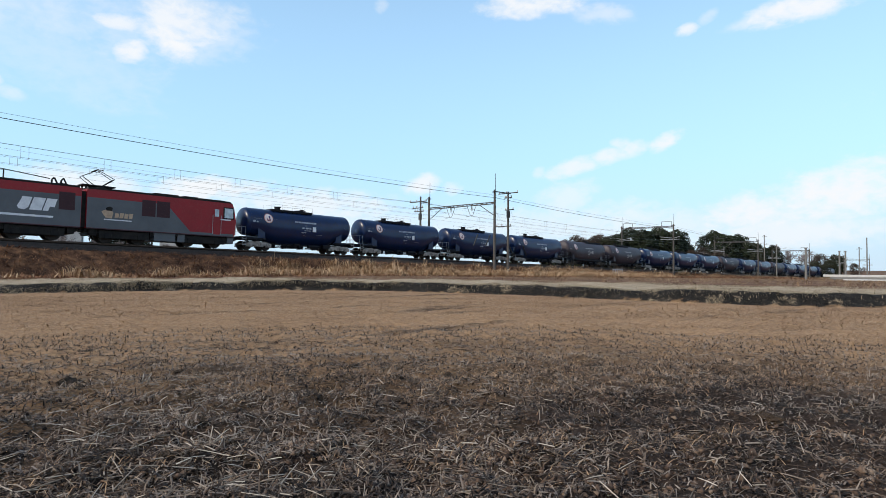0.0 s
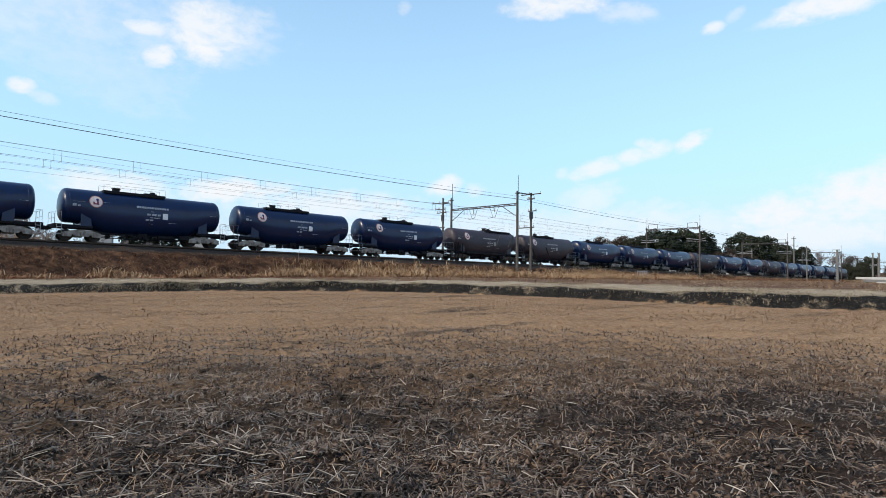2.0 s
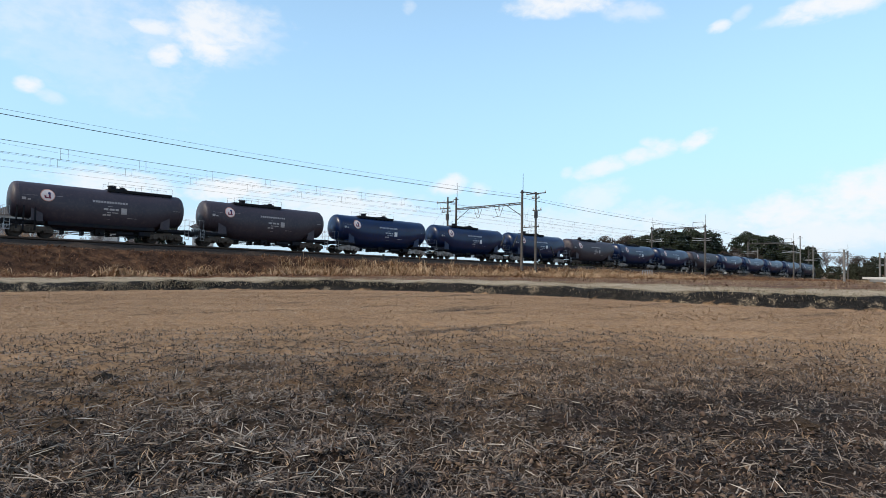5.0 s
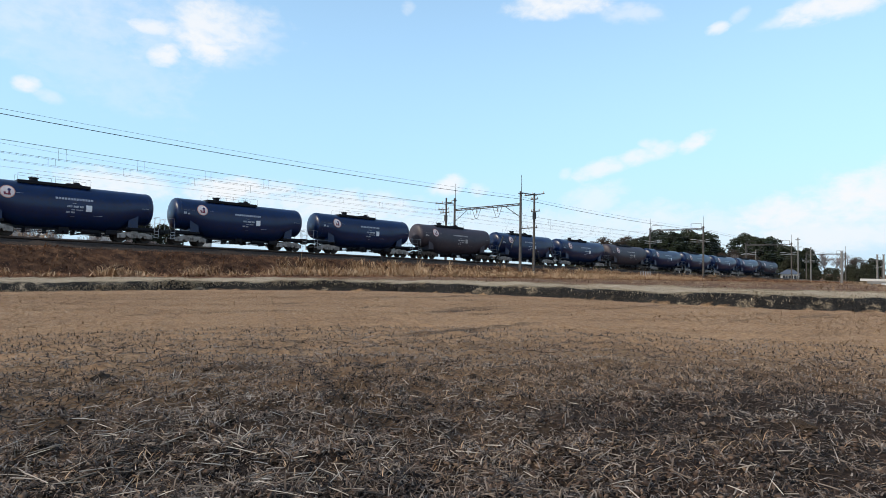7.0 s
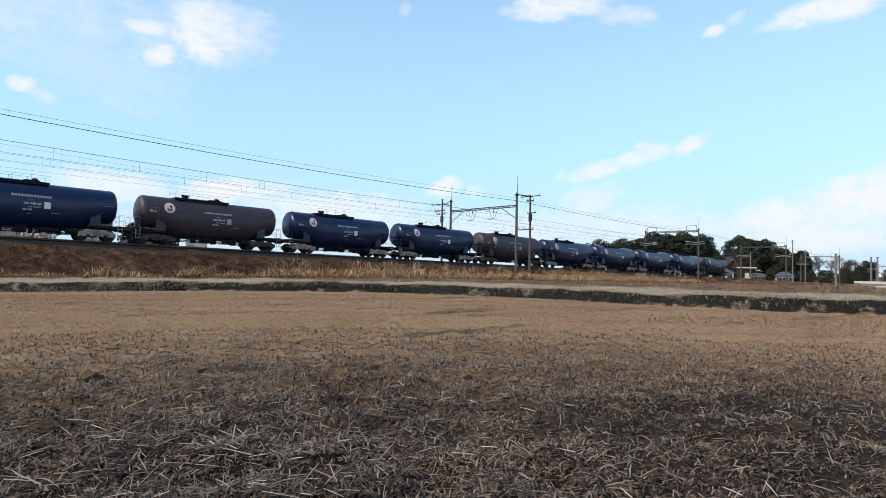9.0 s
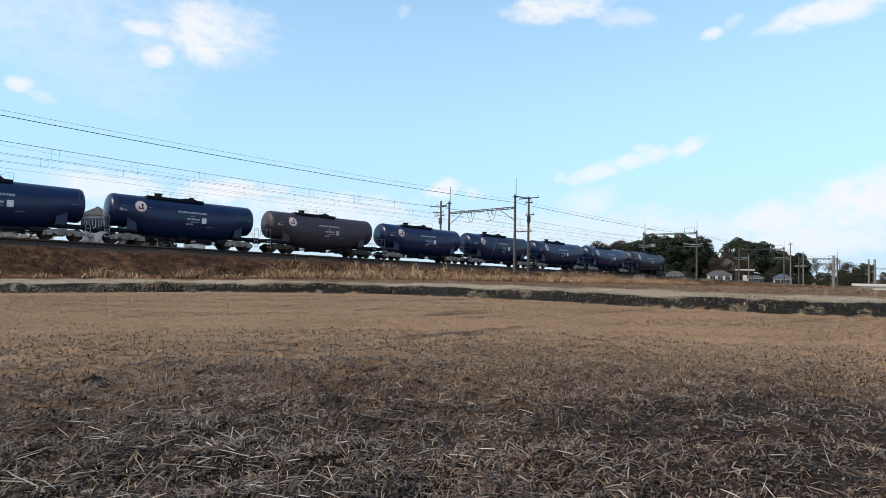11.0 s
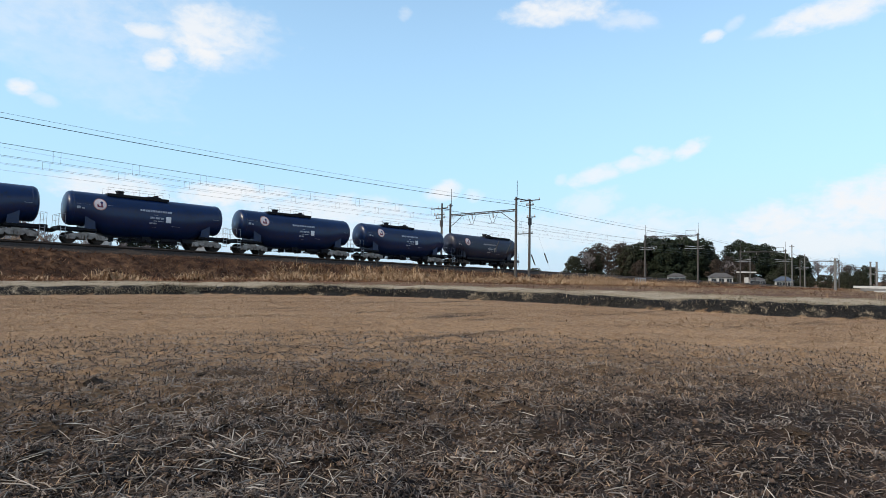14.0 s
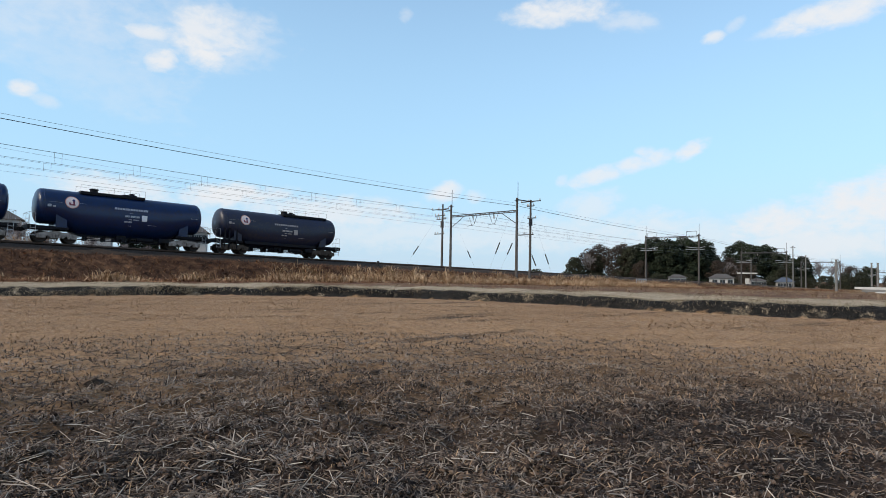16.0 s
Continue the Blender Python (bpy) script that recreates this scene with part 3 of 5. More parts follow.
def decal(bm, x0, x1, z0, z1, nx=4, nz=2, out=0.012):
    """A thin plate that hugs the barrel."""
    g = [[[bm.verts.new(on_tank(x0 + (x1 - x0) * i / nx, z0 + (z1 - z0) * j / nz, o)) for j in range(nz + 1)] for i in range(nx + 1)] for o in (out, out - 0.008)]
    for i in range(nx):
        for j in range(nz):
            bm.faces.new((g[0][i][j], g[0][i + 1][j], g[0][i + 1][j + 1], g[0][i][j + 1]))
    bmesh.ops.recalc_face_normals(bm, faces=bm.faces)
    return bm


def disc_decal(bm, xc, zc, r, out):
    pts = []
    for k in range(28):
        a = 2 * math.pi * k / 28
        pts.append(bm.verts.new(on_tank(xc + r * math.cos(a), zc + r * math.sin(a), out)))
    mid = bm.verts.new(on_tank(xc, zc, out))
    for k in range(28):
        bm.faces.new((mid, pts[k], pts[(k + 1) % 28]))
    bmesh.ops.recalc_face_normals(bm, faces=bm.faces)
    return bm


def bogie(parent, x, mat):
    bm = B()
    box(bm, x - 0.25, x + 0.25, -0.95, 0.95, 0.62, 0.88, 0.03)
    base = part("bogie", bm, mat, parent)
    for a in (-1.3, 1.22):
        part("headstock", box(B(), x + a, x + a + 0.08, -0.98, 0.98, 0.5, 0.62), mat, base)
    for s in (-1, 1):
        bm = B()
        y = s * 1.06
        prism(bm, [(x - 1.28, 0.30), (x - 0.72, 0.30), (x - 0.62, 0.52), (x - 0.42, 0.34), (x + 0.42, 0.34), (x + 0.62, 0.52), (x + 0.72, 0.30), (x + 1.28, 0.30),
                   (x + 1.28, 0.62), (x + 0.7, 0.78), (x - 0.7, 0.78), (x - 1.28, 0.62)], y - 0.08, y + 0.08)
        for a in (-0.95, 0.95):
            box(bm, x + a - 0.2, x + a + 0.2, y + s * 0.06 - 0.1, y + s * 0.06 + 0.1, 0.3, 0.62, 0.04)
            rod(bm, (x + a, y, 0.43), (x + a, y + s * 0.24, 0.43), 0.13, 10)
        for a in (-0.2, 0, 0.2):
            rod(bm, (x + a, y + s * 0.1, 0.36), (x + a, y + s * 0.1, 0.62), 0.085, 8)
        part("side_frame", bm, mat, base, "dusty cast side frame")
    for a in (-0.95, 0.95):
        for s in (-1, 1):
            bm = B()
            rod(bm, (x + a, s * 0.53, 0.43), (x + a, s * 0.66, 0.43), 0.43, 24)
            rod(bm, (x + a, s * 0.50, 0.43), (x + a, s * 0.54, 0.43), 0.46, 24)
            rod(bm, (x + a, 0, 0.43), (x + a, s * 0.9, 0.43), 0.08, 8)
            part("wheel", bm, MAT["wheel"], base, "worn steel wheel")


def tank_wagon(label, paint, marks, old=False):
    e = new("tank_wagon")
    tagged(e, label, "tank wagon", "tank wagons of the freight train")
    tank = part("tank", tank_mesh(), MAT[paint], e, "", True)
    for x in (-5.5, 5.5):
        bm = B()
        rings = []
        for dx, out in ((-0.035, 0.0), (-0.02, 0.014), (0.02, 0.014), (0.035, 0.0)):
            c, h, w = tank_section(x + dx)
            rings.append([bm.verts.new((x + dx, (w + out) * math.cos(2 * math.pi * k / 36), c + (h + out) * math.sin(2 * math.pi * k / 36))) for k in range(36)])
        for r0, r1 in zip(rings, rings[1:]):
            for k in range(36):
                bm.faces.new((r0[k], r1[k], r1[(k + 1) % 36], r0[(k + 1) % 36]))
        bmesh.ops.recalc_face_normals(bm, faces=bm.faces)
        part("weld_band", bm, MAT[paint], tank, "", True)
    bog = MAT["bogie_old"] if (old or paint == "brown") else MAT["bogie"]
    # underframe: end sills and stub frames
    for s in (-1, 1):
        bm = B()
        box(bm, *sorted((s * 3.6, s * 6.45)), -0.22, 0.22, 0.92, 1.22)
        for y in (-1.15, 1.07):
            box(bm, *sorted((s * 3.9, s * 6.45)), y, y + 0.08, 1.0, 1.2)
        box(bm, *sorted((s * 6.35, s * 6.47)), -1.25, 1.25, 0.88, 1.2)
        box(bm, *sorted((s * 5.95, s * 6.42)), -1.2, 1.2, 1.2, 1.23)
        part("end_frame", bm, MAT["frame"], e)
        bm = B()
        rod(bm, (s * 6.4, 0, 0.9), (s * 6.78, 0, 0.9), 0.09, 8)
        box(bm, *sorted((s * 6.55, s * 6.785)), -0.17, 0.17, 0.75, 1.05, 0.03)
        part("coupler", bm, MAT["loco_dark"], e)
        bm = B()
        for y in (-1.15, 1.15):
            prism(bm, [(s * 4.0, 1.15), (s * 4.75, 1.15), (s * 4.75, 2.15), (s * 4.1, 2.15)], y - 0.05, y + 0.05)
        box(bm, *sorted((s * 4.1, s * 4.7)), -1.12, 1.12, 1.1, 1.55)
        part("saddle", bm, MAT[paint if paint != "blue" else "blue"], e)
        bm = B()
        for y in (-1.15, 0.0, 1.15):
            rod(bm, (s * 6.4, y, 1.2), (s * 6.4, y, 2.12), 0.012, 5)
        for z in (1.66, 2.12):
            rod(bm, (s * 6.4, -1.15, z), (s * 6.4, 1.15, z), 0.012, 5)
        for y in (-1.15, 1.15):
            rod(bm, (s * 6.4, y, 2.12), (s * 6.0, y, 2.12), 0.012, 5)
            rod(bm, (s * 6.0, y, 1.2), (s * 6.0, y, 2.12), 0.012, 5)
        part("end_railing", bm, MAT["rail_light"], e, "thin galvanised end railing")
        bm = B()
        for k in range(3):
            box(bm, *sorted((s * 5.98, s * 6.3)), -1.32, -1.18, 0.45 + 0.26 * k, 0.48 + 0.26 * k)
        rod(bm, (s * 5.98, -1.25, 0.42), (s * 5.98, -1.25, 1.2), 0.018, 5)
        rod(bm, (s * 6.3, -1.25, 0.42), (s * 6.3, -1.25, 1.2), 0.018, 5)
        part("step", bm, MAT["rail_light"], e, "pale steel shunter's step")
        bogie(e, s * 4.6, bog)
    # walkway on the crown
    x0, x1 = (0.2, 5.0) if old else (-3.2, 1.4)
    bm = B()
    box(bm, x0, x1, -0.75, 0.75, TANK_TOP - 0.16, TANK_TOP + 0.06, 0.02)
    walkway = part("walkway", bm, MAT["frame"], e, "dark crown walkway")
    for k in range(9):
        x = x0 + 0.2 + (x1 - x0 - 0.4) * k / 8
        part("bearer", box(B(), x - 0.03, x + 0.03, -0.78, 0.78, TANK_TOP - 0.22, TANK_TOP - 0.16), MAT["frame"], walkway)
    bm = B()
    hx = [x0 + 0.45, x0 + 1.0] if old else [x0 + 1.05, x1 - 1.0]
    rod(bm, (hx[0], 0, TANK_TOP), (hx[0], 0, TANK_TOP + 0.30), 0.27, 14)
    rod(bm, (hx[0], 0, TANK_TOP + 0.30), (hx[0], 0, TANK_TOP + 0.36), 0.33, 14)
    part("manhole", bm, MAT["frame"], e, "dark manhole dome")
    bm = B()
    box(bm, hx[1] - 0.5, hx[1] + 0.5, -0.3, 0.3, TANK_TOP, TANK_TOP + 0.2, 0.04)
    rod(bm, (hx[1] + 0.2, 0, TANK_TOP), (hx[1] + 0.2, 0, TANK_TOP + 0.33), 0.2, 12)
    part("valve_cover", bm, MAT["frame"], e, "dark valve cover")
    bm = B()
    for y in (-0.75, 0.75):
        for k in range(5):
            x = x0 + (x1 - x0) * k / 4
            rod(bm, (x, y, TANK_TOP - 0.1), (x, y, TANK_TOP + 0.52), 0.008, 4)
        rod(bm, (x0, y, TANK_TOP + 0.52), (x1, y, TANK_TOP + 0.52), 0.008, 4)
    part("crown_railing", bm, MAT["frame"], e, "thin folding railing")
    # gear under the belly
    bm = B()
    box(bm, -0.55, 0.15, -0.7, 0.7, 0.38, 0.95, 0.05)
    rod(bm, (-0.2, -1.1, 0.55), (-0.2, 1.1, 0.55), 0.1, 8)
    part("outlet_valve", bm, MAT["frame"], e)
    bm = B()
    rod(bm, (0.9, -0.85, 0.62), (2.1, -0.85, 0.62), 0.17, 12)
    box(bm, 0.6, 2.9, -0.9, -0.84, 0.4, 0.46)
    rod(bm, (-3.3, -0.6, 0.6), (3.3, -0.6, 0.6), 0.03, 5)
    part("brake_cylinder", bm, MAT["frame"], e)
    bm = B()
    for z in (0.38, 0.5):
        rod(bm, (-3.4, -0.35, z), (3.4, -0.35, z), 0.035, 5)
    for x in (-2.6, -1.3, 0.5, 2.3):
        box(bm, x - 0.06, x + 0.06, -0.5, 0.5, 0.32, 0.9)
    for y in (-0.5, 0.42):
        box(bm, -3.4, 3.4, y, y + 0.08, 0.66, 0.9)
    part("brake_rigging", bm, MAT["frame"], e)
    bm = B()
    box(bm, 2.5, 3.3, -1.2, -0.8, 0.5, 0.85, 0.03)
    part("tool_box", bm, MAT["frame"], e)
    if old:
        bm = B()
        for x in (-5.6, -5.2, -4.5):
            box(bm, x - 0.05, x + 0.05, -1.28, -1.2, 0.5, 2.2)
        box(bm, -5.7, -4.4, -1.28, -1.2, 1.1, 1.2)
        part("side_post", bm, MAT["frame"], e)
        bm = B()
        box(bm, -3.7, 3.6, -1.2, -1.08, 0.95, 1.2)
        part("side_sill", bm, MAT["frame"], e)
    # markings
    w = MAT[marks]
    DX = -3.82
    disc = part("disc", disc_decal(B(), DX, 3.06, 0.46, 0.014), MAT["ring"], e, "faded orange and white round plate with a dark red sign")
    part("disc_face", disc_decal(B(), DX, 3.06, 0.41, 0.019), MAT["pink"], disc, "faded white disc face")
    part("sign", disc_decal(B(), DX + 0.1, 3.2, 0.1, 0.026), MAT["navy"], disc)
    bm = B()
    decal(bm, DX + 0.05, DX + 0.17, 2.92, 3.14, 2, 2, 0.026)
    decal(bm, DX - 0.2, DX + 0.2, 2.82, 2.93, 4, 1, 0.026)
    decal(bm, DX - 0.22, DX - 0.1, 2.93, 3.03, 2, 1, 0.026)
    part("sign", bm, MAT["mark"], disc)
    rows = [(-0.95 + 0.19 * k, -0.8 + 0.19 * k, 2.84, 3.03, 2) for k in range(13)]
    rows += [(0.1, 0.4, 2.6, 2.66, 2), (-0.2, 0.12, 2.3, 2.48, 2), (0.2, 0.55, 2.3, 2.48, 2), (0.62, 0.85, 2.3, 2.48, 2), (0.05, 0.3, 2.1, 2.2, 2), (0.38, 0.82, 2.1, 2.2, 3),
             (-0.25, 0.0, 1.88, 2.03, 2), (0.06, 0.3, 1.88, 2.03, 2), (0.05, 0.3, 1.62, 1.67, 1), (-5.35, -4.45, 2.96, 3.0, 3), (-5.35, -5.1, 2.6, 2.82, 2), (-5.02, -4.8, 2.6, 2.74, 2),
             (-3.3, -2.9, 3.02, 3.07, 2), (1.5, 2.15, 1.78, 1.84, 3), (4.95, 5.5, 2.66, 2.71, 2)]
    for a, b, z0, z1, n in rows:
        bm = B()
        decal(bm, a, b, z0 + 0.015, z1 - 0.015, n, 1)
        part("marking", bm, MAT["worn_white"] if marks == "white" else w, e, "illegible stencilled marking")
    bm = decal(B(), 1.02, 1.42, 2.08, 2.56, 2, 3)
    part("label_plate", bm, w, e, "square white label plate")
    return e


def place(thing, x):
    thing.matrix_basis = wagon_pose(x)


GRADE = math.degrees(math.atan(0.0201))


def wagon_pose(x):
    return pose(x, TRACK_Y, float(3.326 - 0.0201 * x), 0, GRADE, 0)


# ---- the train ----
SPEED = 14.78
FIRST_TANK = 26.27
BLUE_LABEL = "dark blue tank wagon with white markings and dusty bogies"
GRIMY_LABEL = "soot-brown weathered tank wagon with faded markings"
OLD_LABEL = "dark weathered tank wagon with an offset crown walkway"


def locomotive():
    e = new("electric_locomotive")
    tagged(e, "red and grey twin-unit electric freight locomotive", "locomotive")
    for side in (1, -1):
        # rear unit has side = 1 (its cab looks along +x)
        s = side

        def X(x):
            return s * x

        roof = 4.05
        body_out = [(X(0.18), 1.05), (X(12.0), 1.05), (X(12.15), 1.3), (X(12.2), 2.55), (X(11.95), 3.75), (X(11.75), roof), (X(0.18), roof)]
        body = part("body", prism(B(), body_out, -1.4, 1.4), MAT["loco_red"], e, "red body shell with grey flanks")
        for y, o in ((-1.4, -0.006), (1.4, 0.006)):
            bm = B()
            prism(bm, [(X(0.2), 1.1), (X(8.3), 1.1), (X(6.1), 3.42), (X(0.2), 3.42)], *sorted((y + o, y - o * 0.5)))
            part("grey_flank", bm, MAT["loco_grey"], body, "grey painted flank")
            for gx in ((4.15, 5.3) if s > 0 else (0.6, 6.0, 7.15)):
                bm = B()
                box(bm, *sorted((X(gx), X(gx + 1.05))), *sorted((y + o * 2.5, y)), 2.3, 3.62)
                for k in range(9):
                    z = 2.36 + 0.135 * k
                    box(bm, *sorted((X(gx + 0.05), X(gx + 1.0))), *sorted((y + o * 5, y)), z, z + 0.06)
                part("grille", bm, MAT["grille"], body, "dark louvred grille")
            part("window_frame", box(B(), *sorted((X(10.98), X(11.98))), *sorted((y + o * 1.2, y)), 2.62, 3.68), MAT["loco_dark"], body, "black cab window frame")
            part("door_window", box(B(), *sorted((X(10.22), X(10.58))), *sorted((y + o * 4, y)), 2.78, 3.42), MAT["cab_pane"], body, "door window with a pale sky reflection painted in")
            part("sole_band", prism(B(), [(X(8.3), 1.06), (X(11.95), 1.06), (X(12.0), 1.3), (X(8.1), 1.3)], *sorted((y + o, y - o * 0.5))), MAT["loco_grey"], body, "grey band along the sole")
            bm = B()
            box(bm, *sorted((X(11.1), X(11.9))), *sorted((y + o * 2, y)), 2.72, 3.58)
            part("cab_window", bm, MAT["cab_pane"], body, "cab side window")
            bm = B()
            box(bm, *sorted((X(10.1), X(10.7))), *sorted((y + o * 2, y)), 1.2, 3.4)
            part("cab_door", bm, MAT["loco_red"], body, "red cab door")
            bm = B()
            for hx in (10.02, 10.78):
                rod(bm, (X(hx), y + o * 12, 1.2), (X(hx), y + o * 12, 2.9), 0.02, 5)
            part("handrail", bm, MAT["rail_light"], body)
            bm = B()
            box(bm, *sorted((X(10.75), X(11.7))), *sorted((y + o * 2, y)), 2.5, 2.6)
            part("number_plate", bm, MAT["white"], body, "pale plate with an illegible number")
        bm = B()
        for y0, y1 in ((-1.15, -0.1), (0.1, 1.15)):
            box(bm, *sorted((X(11.72), X(12.16))), y0, y1, 2.72, 3.58, 0.03)
        part("windscreen", bm, MAT["glass"], body, "dark cab windscreen")
        bm = B()
        prism(bm, [(X(0.3), roof), (X(11.9), roof - 0.06), (X(11.6), roof + 0.18), (X(0.3), roof + 0.16)], -1.32, 1.32)
        part("roof", bm, MAT["loco_dark"], body, "dark roof deck")
        for a, b, h in ((5.2, 7.2, 0.30), (7.6, 8.9, 0.30), (9.0, 11.2, 0.26), (1.0, 1.6, 0.26)):
            bm = B()
            box(bm, *sorted((X(a), X(b))), -0.95, 0.95, roof + 0.14, roof + h, 0.03)
            part("roof_housing", bm, MAT["loco_dark"], body, "dark roof housing")
        bm = B()
        for a, b in ((5.2, 6.9), (7.1, 7.7)):
            box(bm, *sorted((X(a), X(b))), -1.3, 1.3, 0.35, 1.05, 0.03)
        part("underframe", bm, MAT["loco_grey"], e, "grey underframe boxes")
        bm = B()
        for a, b, z0 in ((0.5, 1.0, 0.55), (4.9, 5.15, 0.6), (7.75, 7.95, 0.5), (11.1, 11.45, 0.45)):
            box(bm, *sorted((X(a), X(b))), -1.2, 1.2, z0, 1.04, 0.02)
        for y in (-1.2, 1.2):
            rod(bm, (X(0.4), y, 0.72), (X(11.6), y, 0.72), 0.035, 6)
            for a in (1.6, 4.3, 8.2, 10.6):
                rod(bm, (X(a), y, 0.7), (X(a), y, 1.05), 0.05, 6)
        part("pipework", bm, MAT["loco_dark"], e, "dark pipes and tanks under the body")
        part("skirt_line", box(B(), *sorted((X(0.2), X(12.02))), -1.413, 1.413, 1.02, 1.09), MAT["grille"], body, "dull maroon line along the sill")
        part("sole_bar", box(B(), *sorted((X(0.2), X(11.9))), -0.95, 0.95, 0.8, 1.06), MAT["loco_dark"], e)
        for bx in (3.0, 9.4):
            bm = B()
            box(bm, X(bx) - 1.75, X(bx) + 1.75, -1.0, 1.0, 0.5, 0.95, 0.03)
            bg = part("bogie", bm, MAT["loco_dark"], e, "dark motor bogie")
            for y in (-1.15, 1.15):
                bm = B()
                box(bm, X(bx) - 1.85, X(bx) + 1.85, y - 0.08, y + 0.08, 0.35, 0.95, 0.03)
                for a in (-1.2, 1.2):
                    box(bm, X(bx) + a - 0.25, X(bx) + a + 0.25, y - 0.13, y + 0.13, 0.33, 0.78, 0.04)
                    for q in (-0.42, 0.42):
                        rod(bm, (X(bx) + a + q, y, 0.5), (X(bx) + a + q, y, 0.95), 0.09, 8)
                part("side_frame", bm, MAT["loco_dark"], bg)
            for a in (-1.2, 1.2):
                for q in (-1, 1):
                    bm = B()
                    rod(bm, (X(bx) + a, q * 0.53, 0.56), (X(bx) + a, q * 0.68, 0.56), 0.56, 28)
                    rod(bm, (X(bx) + a, 0, 0.56), (X(bx) + a, q * 0.95, 0.56), 0.1, 8)
                    part("wheel", bm, MAT["wheel"], bg)
        # pantograph near the inner end
        px = X(1.2 if s > 0 else 8.4)
        bm = B()
        z = roof + 0.2
        box(bm, px - 1.2, px + 1.2, -0.6, 0.6, z + 0.16, z + 0.24)
        for a in (-0.9, 0.9):
            for y in (-0.5, 0.5):
                rod(bm, (px + a, y, z - 0.06), (px + a, y, z + 0.18), 0.07, 8)
        for y in (-0.45, 0.45):
            for q in (-1, 1):
                rod(bm, (px + q * 0.35, y, z + 0.24), (px + q * 1.15, y * 0.8, z + 0.85), 0.03, 6)
                rod(bm, (px + q * 1.15, y * 0.8, z + 0.85), (px + q * 0.12, y * 0.5, z + 1.42), 0.025, 6)
        for q in (-1, 1):
            rod(bm, (px + q * 1.15, -0.36, z + 0.85), (px + q * 1.15, 0.36, z + 0.85), 0.025, 6)
            rod(bm, (px + q * 0.18, -0.9, z + 1.45), (px + q * 0.18, 0.9, z + 1.45), 0.035, 6)
        rod(bm, (px - 0.3, -0.5, z + 1.42), (px + 0.3, -0.5, z + 1.42), 0.025, 6)
        rod(bm, (px - 0.3, 0.5, z + 1.42), (px + 0.3, 0.5, z + 1.42), 0.025, 6)
        part("pantograph", bm, MAT["loco_dark"], e, "raised dark pantograph")
        for k in range(2):
            bm = B()
            x = -1.75 + 0.62 * k if s > 0 else -9.6 + 0.62 * k
            rod(bm, (x, 0.5, roof), (x, 0.5, roof + 0.62), 0.07, 8)
            rod(bm, (x, 0.5, roof + 0.62), (x + 0.16, 0.5, roof + 0.8), 0.06, 8)
            rod(bm, (x + 0.16, 0.5, roof + 0.8), (x + 0.4, 0.5, roof + 0.3), 0.06, 8)
            part("roof_insulator", bm, MAT["loco_dark"], e, "dark bent roof insulator")
        for y in (-0.95, 0.95):
            bm = B()
            rod(bm, (X(12.08), y, 1.75), (X(12.2), y, 1.75), 0.14, 12)
            part("headlight", bm, MAT["pane"], body)
        bm = B()
        rod(bm, (X(12.0), 0, 0.9), (X(12.48), 0, 0.9), 0.1, 8)
        box(bm, *sorted((X(12.25), X(12.49))), -0.18, 0.18, 0.74, 1.06, 0.03)
        part("coupler", bm, MAT["loco_dark"], e)
        bm = B()
        box(bm, *sorted((X(11.5), X(12.1))), -1.25, 1.25, 0.45, 1.05, 0.04)
        part("skirt", bm, MAT["loco_grey"], e)
    bm = B()
    box(bm, -0.2, 0.2, -1.1, 1.1, 1.1, 3.85)
    part("gangway", bm, MAT["loco_dark"], e, "black gangway between the two units")
    bm = B()
    rod(bm, (-11.0, -0.4, 4.95), (-5.0, -0.4, 4.95), 0.035, 6)
    rod(bm, (-5.0, -0.4, 4.95), (-1.9, 0.4, 4.72), 0.035, 6)
    for x in (-10.4, -7.6, -4.9):
        rod(bm, (x, -0.4, 4.0), (x, -0.4, 4.95), 0.05, 6)
    part("roof_bus_bar", bm, MAT["loco_dark"], e, "dark bus bar on posts along the roof")
    # plain painted emblems on the near flank
    y = -1.412
    bm = B()
    for outline in ([(-4.2, 2.3), (-4.08, 2.12), (-3.72, 2.1), (-3.52, 2.28), (-3.3, 3.02), (-3.9, 3.02), (-3.94, 2.86)],
                    [(-3.46, 2.1), (-2.72, 2.1), (-2.46, 3.02), (-3.2, 3.02)],
                    [(-2.64, 2.1), (-2.3, 2.1), (-2.2, 2.42), (-1.9, 2.42), (-1.74, 3.02), (-2.38, 3.02)]):
        prism(bm, outline, y - 0.004, y + 0.004)
    prism(bm, [(-9.0, 1.62), (-2.0, 1.62), (-1.95, 1.76), (-9.0, 1.8)], y - 0.004, y + 0.004)
    part("emblem", bm, MAT["white"], e, "white slanted block emblem with an underline")
    bm = B()
    prism(bm, [(1.5, 1.95), (1.95, 1.9), (2.05, 2.35), (1.85, 2.7), (1.6, 2.62), (1.2, 2.4)], y - 0.004, y + 0.004)
    part("emblem", bm, MAT["orange"], e, "painted figure-like emblem, pale orange")
    bm = B()
    prism(bm, [(1.55, 2.5), (1.95, 2.48), (2.0, 2.75), (1.75, 2.82), (1.5, 2.7)], y - 0.008, y)
    part("emblem", bm, MAT["loco_dark"], e)
    bm = B()
    for k in range(4):
        prism(bm, [(2.15 + 0.34 * k, 1.98), (2.42 + 0.34 * k, 1.98), (2.48 + 0.34 * k, 2.32 + 0.06 * (k % 2)), (2.2 + 0.34 * k, 2.38)], y - 0.006, y + 0.002)
    part("emblem", bm, MAT["orange"], e, "orange painted emblem")
    bm = B()
    prism(bm, [(1.4, 1.76), (3.4, 1.76), (3.4, 1.84), (1.4, 1.84)], y - 0.004, y + 0.004)
